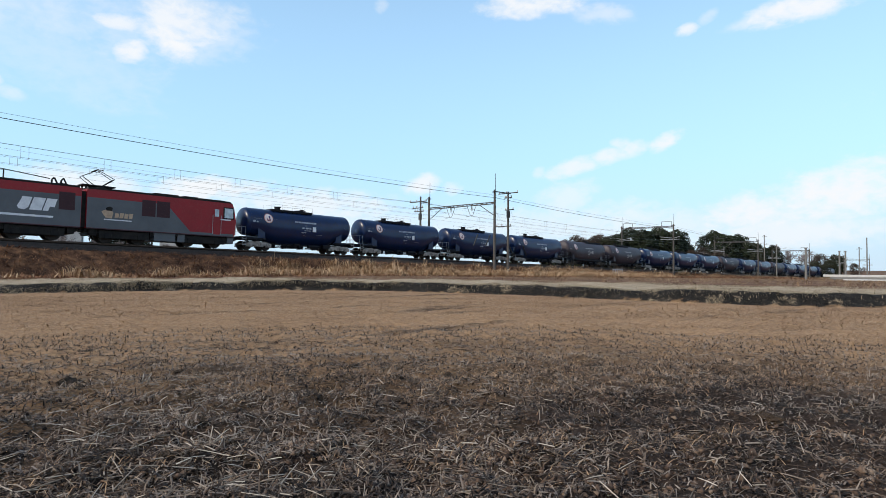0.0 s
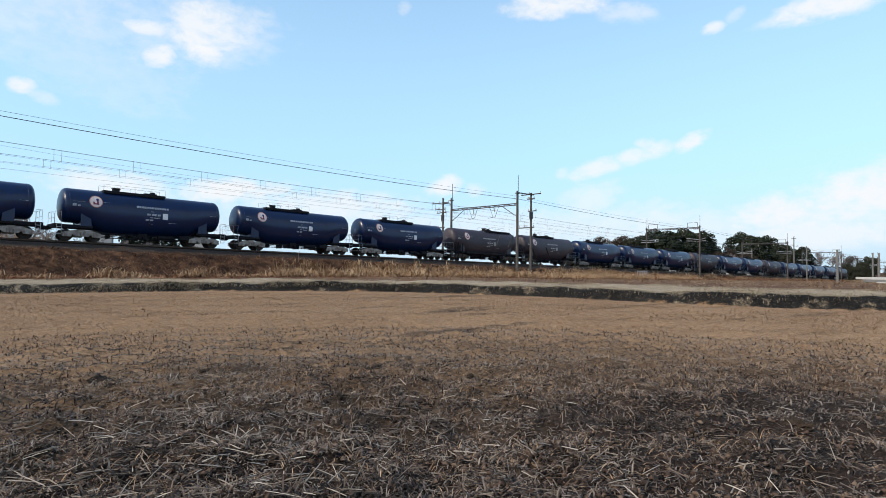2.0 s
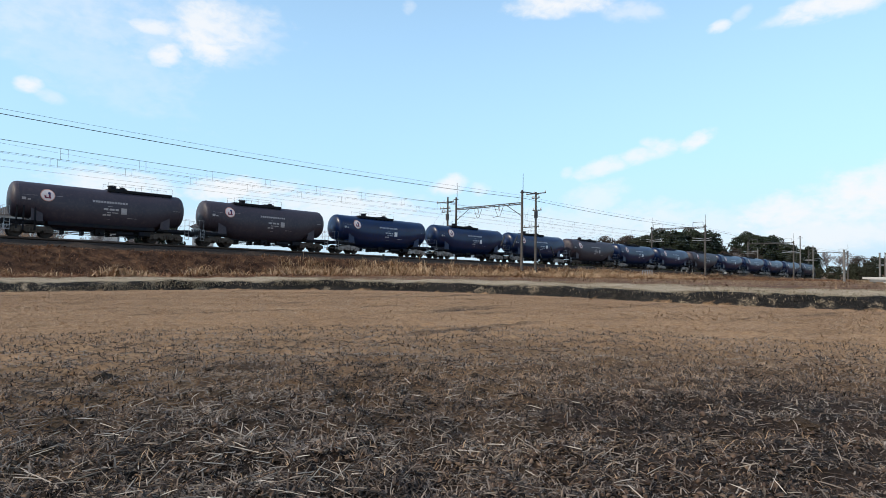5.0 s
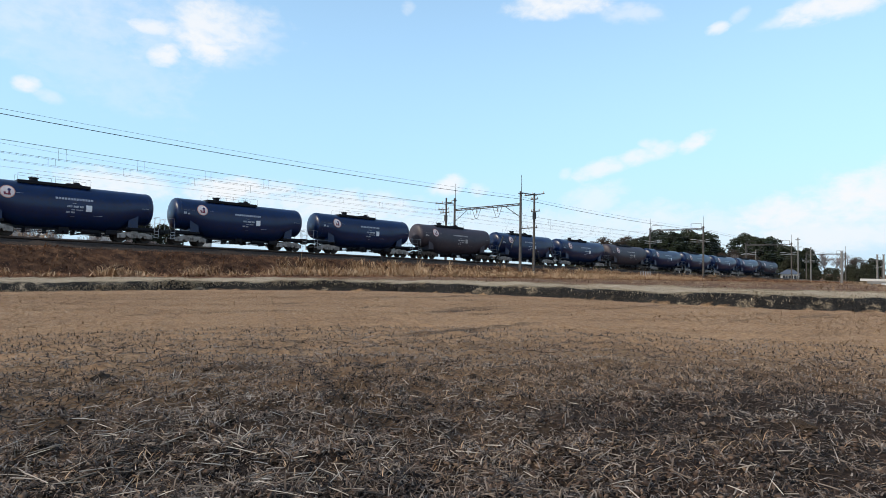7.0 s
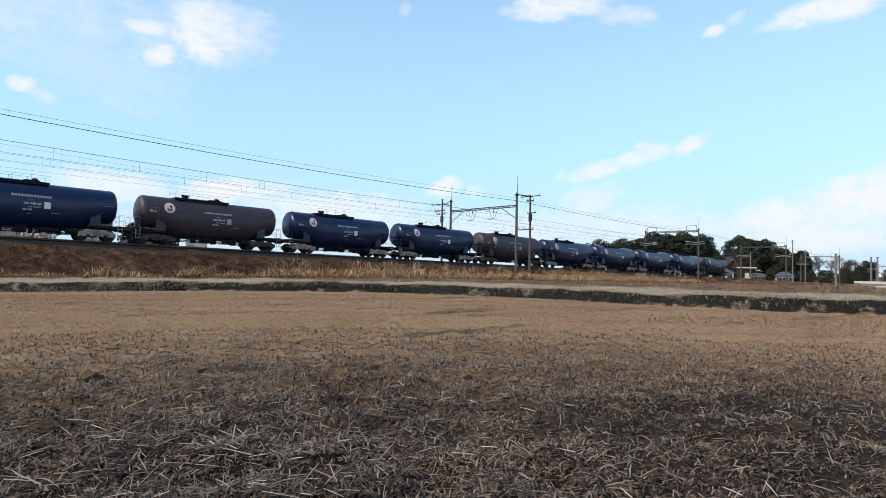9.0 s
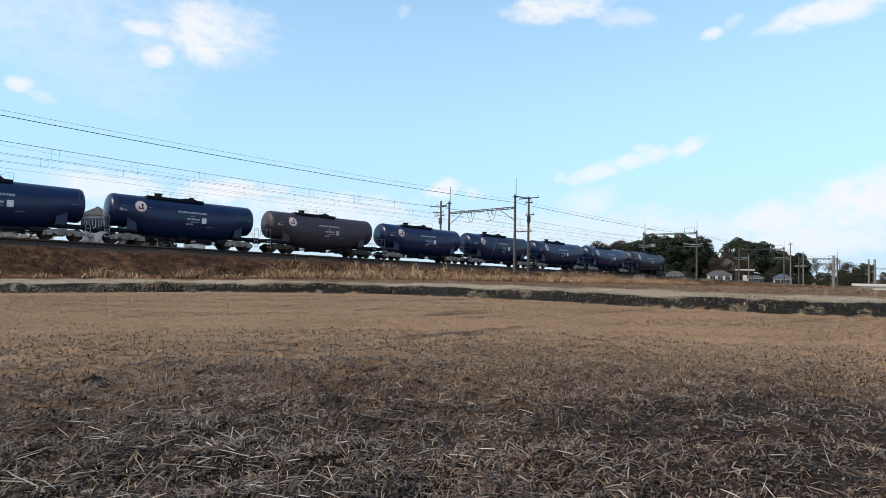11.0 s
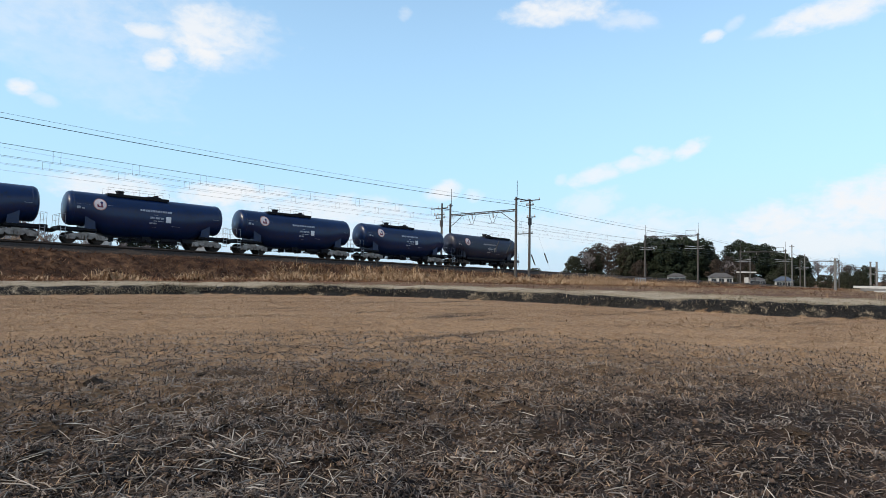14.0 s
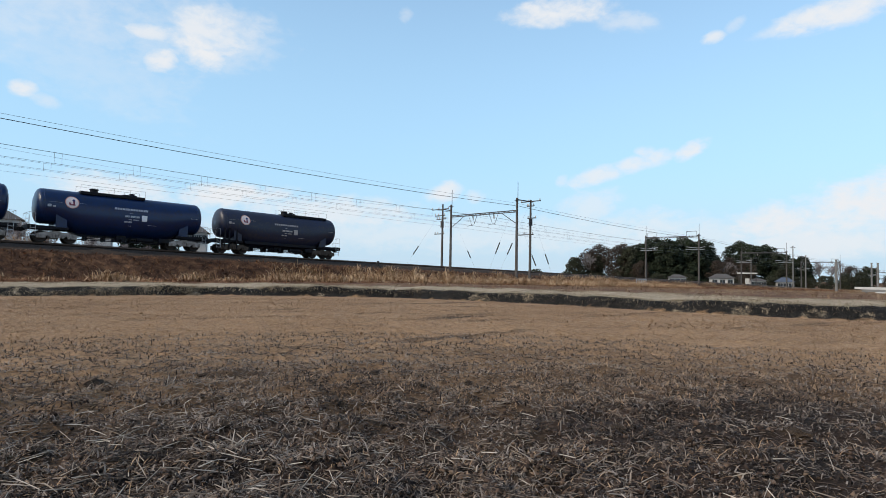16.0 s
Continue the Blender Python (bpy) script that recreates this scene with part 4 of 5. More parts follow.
    part("emblem", bm, MAT["white"], e)
    return e


TRAIN = []
loco = locomotive()
place(loco, FIRST_TANK - 12.5)
TRAIN.append((loco, FIRST_TANK - 12.5))
BROWN, OLD = (6, 10, 13), (5, 18)
kinds = {}
for number in range(1, 19):
    x = FIRST_TANK + (number - 0.5) * PITCH
    key = "old_brown" if number == 5 else "old_dark" if number == 18 else "brown" if number in BROWN else "blue"
    if key in kinds:
        w = copy_thing(kinds[key], wagon_pose(x))
    else:
        w = {"blue": lambda: tank_wagon(BLUE_LABEL, "blue", "white"),
             "brown": lambda: tank_wagon(GRIMY_LABEL, "brown", "grime_white"),
             "old_brown": lambda: tank_wagon("soot-brown tank wagon with side posts and offset walkway", "brown", "grime_white", True),
             "old_dark": lambda: tank_wagon(OLD_LABEL, "dark", "grime_white", True)}[key]()
        kinds[key] = w
        place(w, x)
    TRAIN.append((w, x))


# ---- track ----
def build_track():
    xs = spaced((-300, -80, 3), (-80, 300, 60), (300, 1500, 6))
    for name, yc in (("ballast_near", TRACK_Y), ("ballast_far", FAR_TRACK_Y)):
        prof = [(-2.9, -0.85), (-1.95, -0.24), (1.95, -0.24), (2.9, -0.85)]
        v = np.array([(x, yc + a, float(rail_z(x)) + b + 0.02 * math.sin(x * 3 + a)) for x in xs for a, b in prof])
        n = len(prof)
        f = np.array([(i * n + k, (i + 1) * n + k, (i + 1) * n + k + 1, i * n + k + 1) for i in range(len(xs) - 1) for k in range(n - 1)])
        me = raw_mesh(name, v, f)
        me.materials.append(MAT["ballast"])
        tagged(new(name, me), "dark rust-stained stone ballast under the rails", "ballast", kind="structure")
    for yc in (TRACK_Y, FAR_TRACK_Y):
        for s in (-0.57, 0.5):
            prof = [(0, -0.17), (0.07, -0.17), (0.07, 0), (0, 0)]
            v = np.array([(x, yc + s + a, float(rail_z(x)) + b) for x in xs for a, b in prof])
            f = np.array([(i * 4 + k, (i + 1) * 4 + k, (i + 1) * 4 + (k + 1) % 4, i * 4 + (k + 1) % 4) for i in range(len(xs) - 1) for k in range(4)])
            me = raw_mesh("rail", v, f)
            me.materials.append(MAT["rail"])
            tagged(new("rail", me), "brown steel rail on concrete sleepers", "rail", "rails", kind="structure")


build_track()

# ---- overhead line ----
PORTALS = [-48.0, 4.0, 59.2, 116.0, 169.0, 222.0, 275.0, 330.0]


def portal(x, y0, y1, dressed):
    z0 = float(rail_z(x)) - 1.3
    rel = 2.14
    h = float(rail_z(x)) - rel
    e = new("catenary_portal")
    e.location = (x, 0, 0)
    tagged(e, "dark catenary portal with a cross beam and braces over two tracks", "catenary portal", "catenary portals")
    beam = (10.9 if dressed else 9.7) + h
    tops = beam + (0.4 if dressed else 1.6)
    for y in (y0, y1):
        bm = rod(B(), (0, y, z0 - 0.8), (0, y, tops), 0.2, 12, 0.14)
        part("pole", bm, MAT["pole"], e)
        bm = rod(B(), (0.15, y, tops - 0.6), (0.15, y, beam + (2.4 if dressed else 3.7)), 0.045, 6, 0.03)
        part("rod", bm, MAT["steel"], e, "thin lightning rod")
        bm = B()
        part("clamp", box(bm, -0.23, 0.23, y - 0.23, y + 0.23, tops - 0.35, tops - 0.25), MAT["steel"], e)
    bm = B()
    for z in (beam, beam - 0.2):
        rod(bm, (0, y0, z), (0, y1, z), 0.065, 6)
    n = 14
    for k in range(n):
        a = y0 + (y1 - y0) * k / n
        b = y0 + (y1 - y0) * (k + 1) / n
        rod(bm, (0, a, beam - (0.22 if k % 2 else 0)), (0, b, beam - (0 if k % 2 else 0.22)), 0.03, 5)
    part("beam", bm, MAT["steel"], e)
    for y, s in ((y0, 1), (y1, -1)):
        bm = rod(B(), (0, y, beam - 1.75), (0, y + s * 2.6, beam - 0.2), 0.05, 6)
        part("brace", bm, MAT["steel"], e)
    for yc in (TRACK_Y, FAR_TRACK_Y):
        bm = B()
        rod(bm, (0, yc, beam - 0.2), (0.2, yc, beam - 0.85), 0.035, 5)
        rod(bm, (0, yc - 0.9, beam - 0.2), (0, yc - 0.3, beam - 1.5), 0.03, 5)
        rod(bm, (0, yc - 0.3, beam - 1.5), (0, yc + 0.9, beam - 1.65), 0.03, 5)
        rod(bm, (0, yc + 0.7, beam - 0.2), (0, yc + 0.1, beam - 1.5), 0.03, 5)
        part("register_arm", bm, MAT["steel"], e)
        bm = B()
        for q in range(5):
            rod(bm, (0.2, yc, beam - 0.3 - 0.11 * q), (0.2, yc, beam - 0.36 - 0.11 * q), 0.09, 8)
        part("insulator", bm, MAT["insulator"], e, "stacked porcelain insulator")
    if dressed:
        # frames for the feeders on top of the beam
        for y in (y0 + 1.4, y1 - 1.4):
            bm = B()
            for q in (-1.0, 1.0):
                rod(bm, (0, y + q, beam), (0, y + q, beam + 0.95), 0.04, 5)
            rod(bm, (0, y - 1.0, beam + 0.95), (0, y + 1.0, beam + 0.95), 0.04, 5)
            part("feeder_frame", bm, MAT["steel"], e)
        for y, s in ((y0, 1), (y1, -1)):
            bm = B()
            for q in (-1, 1):
                for zz in (0.0, -0.5):
                    rod(bm, (0.0, y, beam - 2.4 + zz * 0.6), (0, y + q * (2.6 if q == s else 1.2), beam - 2.1 + zz), 0.055, 5)
            part("bracket", bm, MAT["rail_light"], e, "pale steel bracket arms")
    return e


portal(59.2, 48.2, 60.2, False)
portal(116.0, 49.0, 60.0, True)
for px in (169.0, 222.0, 275.0, 330.0):
    portal(px, 49.0, 60.0, True)


def utility_pole(x, y, top, arms, box_z):
    e = new("utility_pole")
    z0 = float(land_z(np.array([x]), np.array([y]))[0])
    e.location = (x, y, 0)
    tagged(e, "dark concrete line pole with cross arms and insulators", "utility pole", "line poles beside the track")
    part("pole", rod(B(), (0, 0, z0 - 0.6), (0, 0, top), 0.19, 12, 0.12), MAT["pole"], e)
    for z, y0, y1 in arms:
        bm = box(B(), -0.05, 0.05, y0, y1, z - 0.06, z + 0.06)
        arm = part("cross_arm", bm, MAT["steel"], e)
        for yy in (y0 + 0.1, (y0 + y1) / 2 + 0.3, y1 - 0.1):
            bm = B()
            rod(bm, (0, yy, z + 0.06), (0, yy, z + 0.16), 0.06, 8)
            rod(bm, (0, yy, z + 0.16), (0, yy, z + 0.30), 0.085, 8, 0.05)
            part("insulator", bm, MAT["insulator"], arm, "small porcelain insulator")
    if box_z:
        bm = rod(B(), (-0.35, -0.3, box_z - 0.45), (-0.35, -0.3, box_z + 0.45), 0.24, 12)
        part("transformer", bm, MAT["steel"], e, "grey drum transformer")
    return e


utility_pole(62.0, 48.2, 11.3, [(11.1, -1.6, 1.6), (10.5, -0.6, 0.6), (8.9, -0.9, 0.5), (6.75, -0.5, 2.0)], 8.3)
utility_pole(58.2, 60.9, 11.3, [(10.6, -1.2, 2.2), (9.7, -0.5, 1.6), (9.2, -0.6, 1.2), (7.1, -0.3, 1.6)], 8.4)
bm = box(B(), 58.9, 62.4, 48.05, 48.15, 11.0, 11.12)
tagged(part("pole_link", bm, MAT["steel"]), "steel channel joining two poles near their tops", "cross arm")
bm = box(B(), 57.9, 59.5, 60.5, 60.6, 10.45, 10.56)
tagged(part("pole_link", bm, MAT["steel"]), "steel channel joining two poles near their tops", "cross arm")


def overhead_wire(points, r, mat, name, label, droppers=None):
    """Spans between points, each sagging; droppers: a second line of points below it."""
    bm = B()
    for (a, b, sag) in points:
        a, b = Vector(a), Vector(b)
        n = 14
        last = a
        for k in range(1, n + 1):
            u = k / n
            p = a.lerp(b, u) - Vector((0, 0, 4 * sag * u * (1 - u)))
            rod(bm, last, p, r, 4, None, False)
            last = p
    return tagged(part(name, bm, mat), label, "overhead wire", "overhead wires")


def height(x, up):
    return float(rail_z(x)) + up


WIRE_X = [-48.0, 4.0, 59.2, 116.0, 169.0, 222.0, 275.0, 330.0]
for yc, hang, sag in ((TRACK_Y, 6.9, 0.28), (FAR_TRACK_Y, 6.6, 0.12)):
    spans = [((a, yc, height(a, hang)), (b, yc, height(b, hang)), sag) for a, b in zip(WIRE_X, WIRE_X[1:])]
    overhead_wire(spans, 0.017 if yc == TRACK_Y else 0.012, MAT["wire"], "messenger_wire", "dark sagging messenger wire above the track")
    spans = [((a, yc, height(a, 5.45)), (b, yc, height(b, 5.45)), 0.05) for a, b in zip(WIRE_X, WIRE_X[1:])]
    overhead_wire(spans, 0.008, MAT["wire_thin"], "contact_wire", "thin level contact wire above the track")
    spans = [((a, yc + 0.1, height(a, 5.95)), (b, yc + 0.1, height(b, 5.95)), 0.15) for a, b in zip(WIRE_X, WIRE_X[1:])]
    overhead_wire(spans, 0.007, MAT["wire_thin"], "auxiliary_wire", "thin auxiliary wire above the track")
    for a, b in zip(WIRE_X[1:4], WIRE_X[2:5]):
        bm = B()
        for k in range(1, 10):
            u = k / 10
            x = a + (b - a) * u
            rod(bm, (x, yc, height(x, hang) - 4 * sag * u * (1 - u)), (x, yc, height(x, 5.95) - 0.6 * u * (1 - u)), 0.010, 4)
            rod(bm, (x + 0.5, yc, height(x, hang) - 4 * sag * u * (1 - u)), (x + 0.5, yc, height(x, 5.95) - 0.6 * u * (1 - u)), 0.010, 4)
        tagged(part("dropper", bm, MAT["wire_thin"]), "pairs of thin droppers hanging from the messenger wire", "dropper", kind="stuff")
for y, up, r, sag, m in ((48.0, 8.1, 0.030, 0.4, "wire"), (48.6, 8.55, 0.013, 0.3, "wire_thin"), (61.4, 8.5, 0.010, 0.8, "wire_thin")):
    spans = [((a, y, height(a, up) if a > 30 else height(a, up) - (0.25 if a > 0 else 0.5)), (b, y, height(b, up) if b > 30 else height(b, up) - 0.25), sag) for a, b in zip(WIRE_X, WIRE_X[1:])]
    overhead_wire(spans, r * 0.8, MAT[m], "feeder_wire", "sagging feeder wire along the pole tops")


def guy(x0, x1, y, top, sleeve):
    """A stay wire from a pole top to the ground with a black guard sleeve."""
    g = float(land_z(np.array([x1]), np.array([y]))[0])
    a, b = Vector((x0, y, top)), Vector((x1, y, g))
    e = new("stay_wire")
    tagged(e, "thin stay wire with a black guard sleeve", "stay wire", "stay wires of the poles")
    part("wire", rod(B(), a, b, 0.006, 4), MAT["wire_thin"], e)
    d = (b - a).normalized()
    k0, k1 = ((z - top) / d.z for z in sleeve)
    part("sleeve", rod(B(), a + d * k0, a + d * k1, 0.075, 8), MAT["sleeve"], e)


guy(59.1, 53.4, 48.2, 11.2, (5.4, 4.0))
guy(61.9, 55.4, 48.2, 11.0, (5.4, 4.0))
guy(59.2, 64.6, 48.3, 9.3, (4.0, 2.7))
guy(61.9, 67.6, 48.3, 10.2, (4.3, 3.0))
guy(58.2, 49.9, 60.9, 10.6, (5.1, 4.0))
guy(59.6, 66.6, 60.9, 10.6, (4.9, 3.9))
bm = rod(B(), (38.4, 49.9, 1.6), (38.4, 49.9, 2.6), 0.13, 8)
tagged(part("marker_post", bm, MAT["sleeve"]), "short dark marker post at the track's edge", "post")


# ---- grasses ----
def blade_mesh(name, base, head, up, length, width, mat, label, tube=False, bend=0.3):
    """Many bent blades in one mesh: base points, headings, rise 0..1, lengths, widths."""
    n = len(base)
    fwd = np.stack([np.cos(head), np.sin(head), np.zeros(n)], 1)
    side = np.stack([-np.sin(head), np.cos(head), np.zeros(n)], 1)
    rise = np.stack([np.zeros(n), np.zeros(n), np.ones(n)], 1)
    u1 = up[:, None]
    mid = base + (fwd * np.sqrt(1 - u1 ** 2) + rise * u1) * (length * 0.55)[:, None]
    u2 = np.clip(up - bend, -0.35, 1)[:, None]
    tip = mid + (fwd * np.sqrt(1 - u2 ** 2) + rise * u2) * (length * 0.45)[:, None]
    w = (width / 2)[:, None]
    if tube:
        lift = rise * w * 1.6
        v = np.stack([base - side * w, base + side * w, base + lift, mid - side * w, mid + side * w, mid + lift,
                      tip - side * w * 0.6, tip + side * w * 0.6, tip + lift * 0.6], 1).reshape(-1, 3)
        q = []
        for s in (0, 3):
            for k in range(3):
                q.append((s + k, s + (k + 1) % 3, s + 3 + (k + 1) % 3, s + 3 + k))
        f = (np.arange(n)[:, None, None] * 9 + np.array(q)[None]).reshape(-1, 4)
    else:
        v = np.stack([base - side * w, base + side * w, mid + side * w * 0.8, mid - side * w * 0.8, tip + side * w * 0.25, tip - side * w * 0.25], 1).reshape(-1, 3)
        f = (np.arange(n)[:, None, None] * 6 + np.array([(0, 1, 2, 3), (3, 2, 4, 5)])[None]).reshape(-1, 4)
    me = raw_mesh(name, v, f)
    me.materials.append(mat)
    return tagged(new(name, me), label, "dry grass", kind="stuff")


rng = np.random.RandomState(7)


def on_land(x, y, lift=0.0):
    return np.stack([x, y, land_z(x, y) + lift], 1)


def scatter_field(n, r0, r1, power=1.0):
    u = rng.uniform(0, 1, n)
    r = (r0 ** power + (r1 ** power - r0 ** power) * u) ** (1 / power)
    a = np.radians(rng.uniform(2, 88, n))
    x, y = r * np.sin(a), r * np.cos(a)
    keep = edge_distance(x, y) < -0.3
    return x[keep], y[keep]


def clumpy(x, y, k, seed, cut):
    w = wave(x, y, k, seed)
    return rng.uniform(-0.6, 0.6, len(x)) + w > cut


def furrows(x, y):
    """Long uneven bands across the field, about -1 to 1."""
    across, along = x * 0.72 - y * 0.69, x * 0.69 + y * 0.72
    return 1.6 * wave(across * 0.13 + 0.25 * wave(x, y, 0.5, 91), along * 1.05, 1.9, 92) + 0.7 * wave(across * 0.3, along * 1.6, 2.6, 93)


def crumb_mesh(name, base, size, mat, label):
    """Small uneven eight-sided lumps resting on the ground, all in one mesh."""
    n = len(base)
    axes = np.array([(1, 0, 0), (0, 1, 0), (-1, 0, 0), (0, -1, 0), (0, 0, 1), (0, 0, -1)], float)
    turn = rng.uniform(0, 6.283, n)
    c, s = np.cos(turn), np.sin(turn)
    v = axes[None] * rng.uniform(0.5, 1.5, (n, 6, 1))
    v = np.stack([v[..., 0] * c[:, None] - v[..., 1] * s[:, None], v[..., 0] * s[:, None] + v[..., 1] * c[:, None], v[..., 2] * 0.8], -1)
    v = v + rng.normal(0, 0.22, (n, 6, 3))
    v = (base[:, None, :] + v * size[:, None, None] + np.array([0, 0, 1]) * (size * 0.35)[:, None, None]).reshape(-1, 3)
    q = np.array([(0, 1, 4), (1, 2, 4), (2, 3, 4), (3, 0, 4), (1, 0, 5), (2, 1, 5), (3, 2, 5), (0, 3, 5)])
    me = raw_mesh(name, v, (np.arange(n)[:, None, None] * 6 + q[None]).reshape(-1, 3))
    me.materials.append(mat)
    return tagged(new(name, me), label, "soil", kind="stuff")


def build_field_straw():
    x, y = scatter_field(62000, 2.3, 13, 0.75)
    keep = (np.hypot(x, y) > 6) | (rng.uniform(0, 1, len(x)) < 1 - 0.45 * np.clip((np.arctan2(x, y) - 0.6) / 0.6, 0, 1))
    x, y = x[keep], y[keep]
    n = len(x)
    blade_mesh("curled_stubble", on_land(x, y, rng.uniform(-0.005, 0.02, n)), rng.uniform(0, 6.283, n), np.clip(rng.normal(0.38, 0.32, n), -0.05, 0.97),
               rng.uniform(0.03, 0.1, n), rng.uniform(0.004, 0.010, n) * (1 + np.hypot(x, y) / 14), MAT["straw"], "short curled brown rice stubble on dark soil", False, 0.6)
    x, y = scatter_field(64000, 2.3, 9, 1.0)
    keep = clumpy(x, y, 7.0, 71, -0.16) & (rng.uniform(0, 1, len(x)) < 1 - 0.5 * np.clip((np.arctan2(x, y) - 0.6) / 0.6, 0, 1))
    x, y = x[keep], y[keep]
    n = len(x)
    blade_mesh("stubble_mat", on_land(x, y, rng.uniform(-0.01, 0.03, n)), rng.uniform(0, 6.283, n), np.clip(rng.normal(0.35, 0.35, n), -0.05, 0.97),
               0.03 + 0.10 * rng.uniform(0, 1, n) ** 2, rng.uniform(0.004, 0.013, n), MAT["straw"], "matted short stubble and leaf litter on dark soil", False, 0.5)
    # crumbs of soil and chopped straw that roughen the ground
    x, y = scatter_field(80000, 2.3, 11, 0.5)
    thin = np.clip(1.35 - (np.hypot(x, y) + 1.2 * wave(x, y, 0.9, 74)) / 5.5, 0.03, 1)
    keep = clumpy(x, y, 4.0, 73, -0.2) & (rng.uniform(0, 1, len(x)) < thin)
    x, y = x[keep], y[keep]
    crumb_mesh("soil_crumbs", on_land(x, y), 0.006 + 0.022 * rng.uniform(0, 1, len(x)) ** 2, MAT["crumb"], "dark crumbs of soil among chopped straw")
    x, y = scatter_field(19000, 2.3, 11, 0.7)
    keep = clumpy(x, y, 6.0, 72, -0.15) & (rng.uniform(0, 1, len(x)) < 1 - 0.5 * np.clip((np.arctan2(x, y) - 0.6) / 0.6, 0, 1))
    x, y = x[keep], y[keep]
    n = len(x)
    blade_mesh("straw_litter", on_land(x, y, rng.uniform(0.0, 0.03, n)), rng.uniform(0, 6.283, n), np.clip(rng.normal(0.08, 0.2, n), -0.05, 0.9),
               rng.uniform(0.05, 0.15, n), rng.uniform(0.004, 0.010, n), MAT["straw"], "pale cut rice straw lying on dark soil", True, 0.03)
    x, y = scatter_field(3600, 2.4, 6.5, 0.6)
    keep = clumpy(x, y, 1.3, 77, 0.2) & (rng.uniform(0, 1, len(x)) < np.clip(1.3 - np.arctan2(x, y) / 0.9, 0.2, 1))
    x, y = x[keep], y[keep]
    n = len(x)
    blade_mesh("long_straw", on_land(x, y, rng.uniform(0.015, 0.06, n)), rng.uniform(0, 6.283, n), np.clip(rng.normal(0.12, 0.2, n), -0.05, 0.95),
               rng.uniform(0.06, 0.22, n), rng.uniform(0.004, 0.009, n), MAT["pale_straw"], "long pale rice straws strewn over the field", True, 0.04)
    x, y = scatter_field(215000, 3.6, 30, 1.15)
    ramp = (np.hypot(x, y) + 2.5 * wave(x, y, 0.8, 66) - 3.7 - 2.2 * np.clip((np.arctan2(x, y) - 0.95) / 0.4, 0, 1)) / 3
    keep = rng.uniform(0, 1, len(x)) < np.clip(ramp + 0.3, 0.06, 1) * np.clip(0.75 + 1.3 * furrows(x, y), 0.12, 1)
    x, y = x[keep], y[keep]
    n = len(x)
    blade_mesh("stubble_litter", on_land(x, y, rng.uniform(-0.005, 0.02, n)), rng.uniform(0, 6.283, n), np.clip(rng.normal(0.24, 0.26, n), 0, 0.95), rng.uniform(0.04, 0.13, n),
               rng.uniform(0.006, 0.015, n) * (0.45 + np.hypot(x, y) / 28), MAT["stubble"], "brown stubble and chaff over the field", False, 0.4)
    r = np.sqrt(rng.uniform(0.1, 9 ** 2, 52000))
    a = rng.uniform(0, 6.283, 52000)
    x, y = r * np.sin(a), r * np.cos(a)
    keep = ~((np.degrees(np.arctan2(x, y)) > 2) & (np.degrees(np.arctan2(x, y)) < 88) & (r > 2.3))
    x, y = x[keep], y[keep]
    n = len(x)
    blade_mesh("surrounding_litter", on_land(x, y, rng.uniform(-0.01, 0.03, n)), rng.uniform(0, 6.283, n), np.clip(rng.normal(0.35, 0.35, n), -0.05, 0.97),
               rng.uniform(0.03, 0.11, n), rng.uniform(0.004, 0.010, n), MAT["straw"], "stubble litter on the field around the camera", False, 0.5)
    x, y = scatter_field(130000, 17, 48, 1.1)
    keep = rng.uniform(0, 1, len(x)) < np.clip(0.85 + 0.9 * furrows(x * 0.6, y * 0.6), 0.3, 1)
    x, y = x[keep], y[keep]
    n = len(x)
    blade_mesh("far_stubble", on_land(x, y), rng.uniform(0, 6.283, n), np.clip(rng.normal(0.2, 0.2, n), 0, 0.95), rng.uniform(0.06, 0.15, n),
               rng.uniform(0.012, 0.03, n), MAT["stubble"], "brown stubble towards the field's edge", False, 0.25)


build_field_straw()


def scatter_box(n, x0, x1, y0, y1):
    return rng.uniform(x0, x1, n), rng.uniform(y0, y1, n)


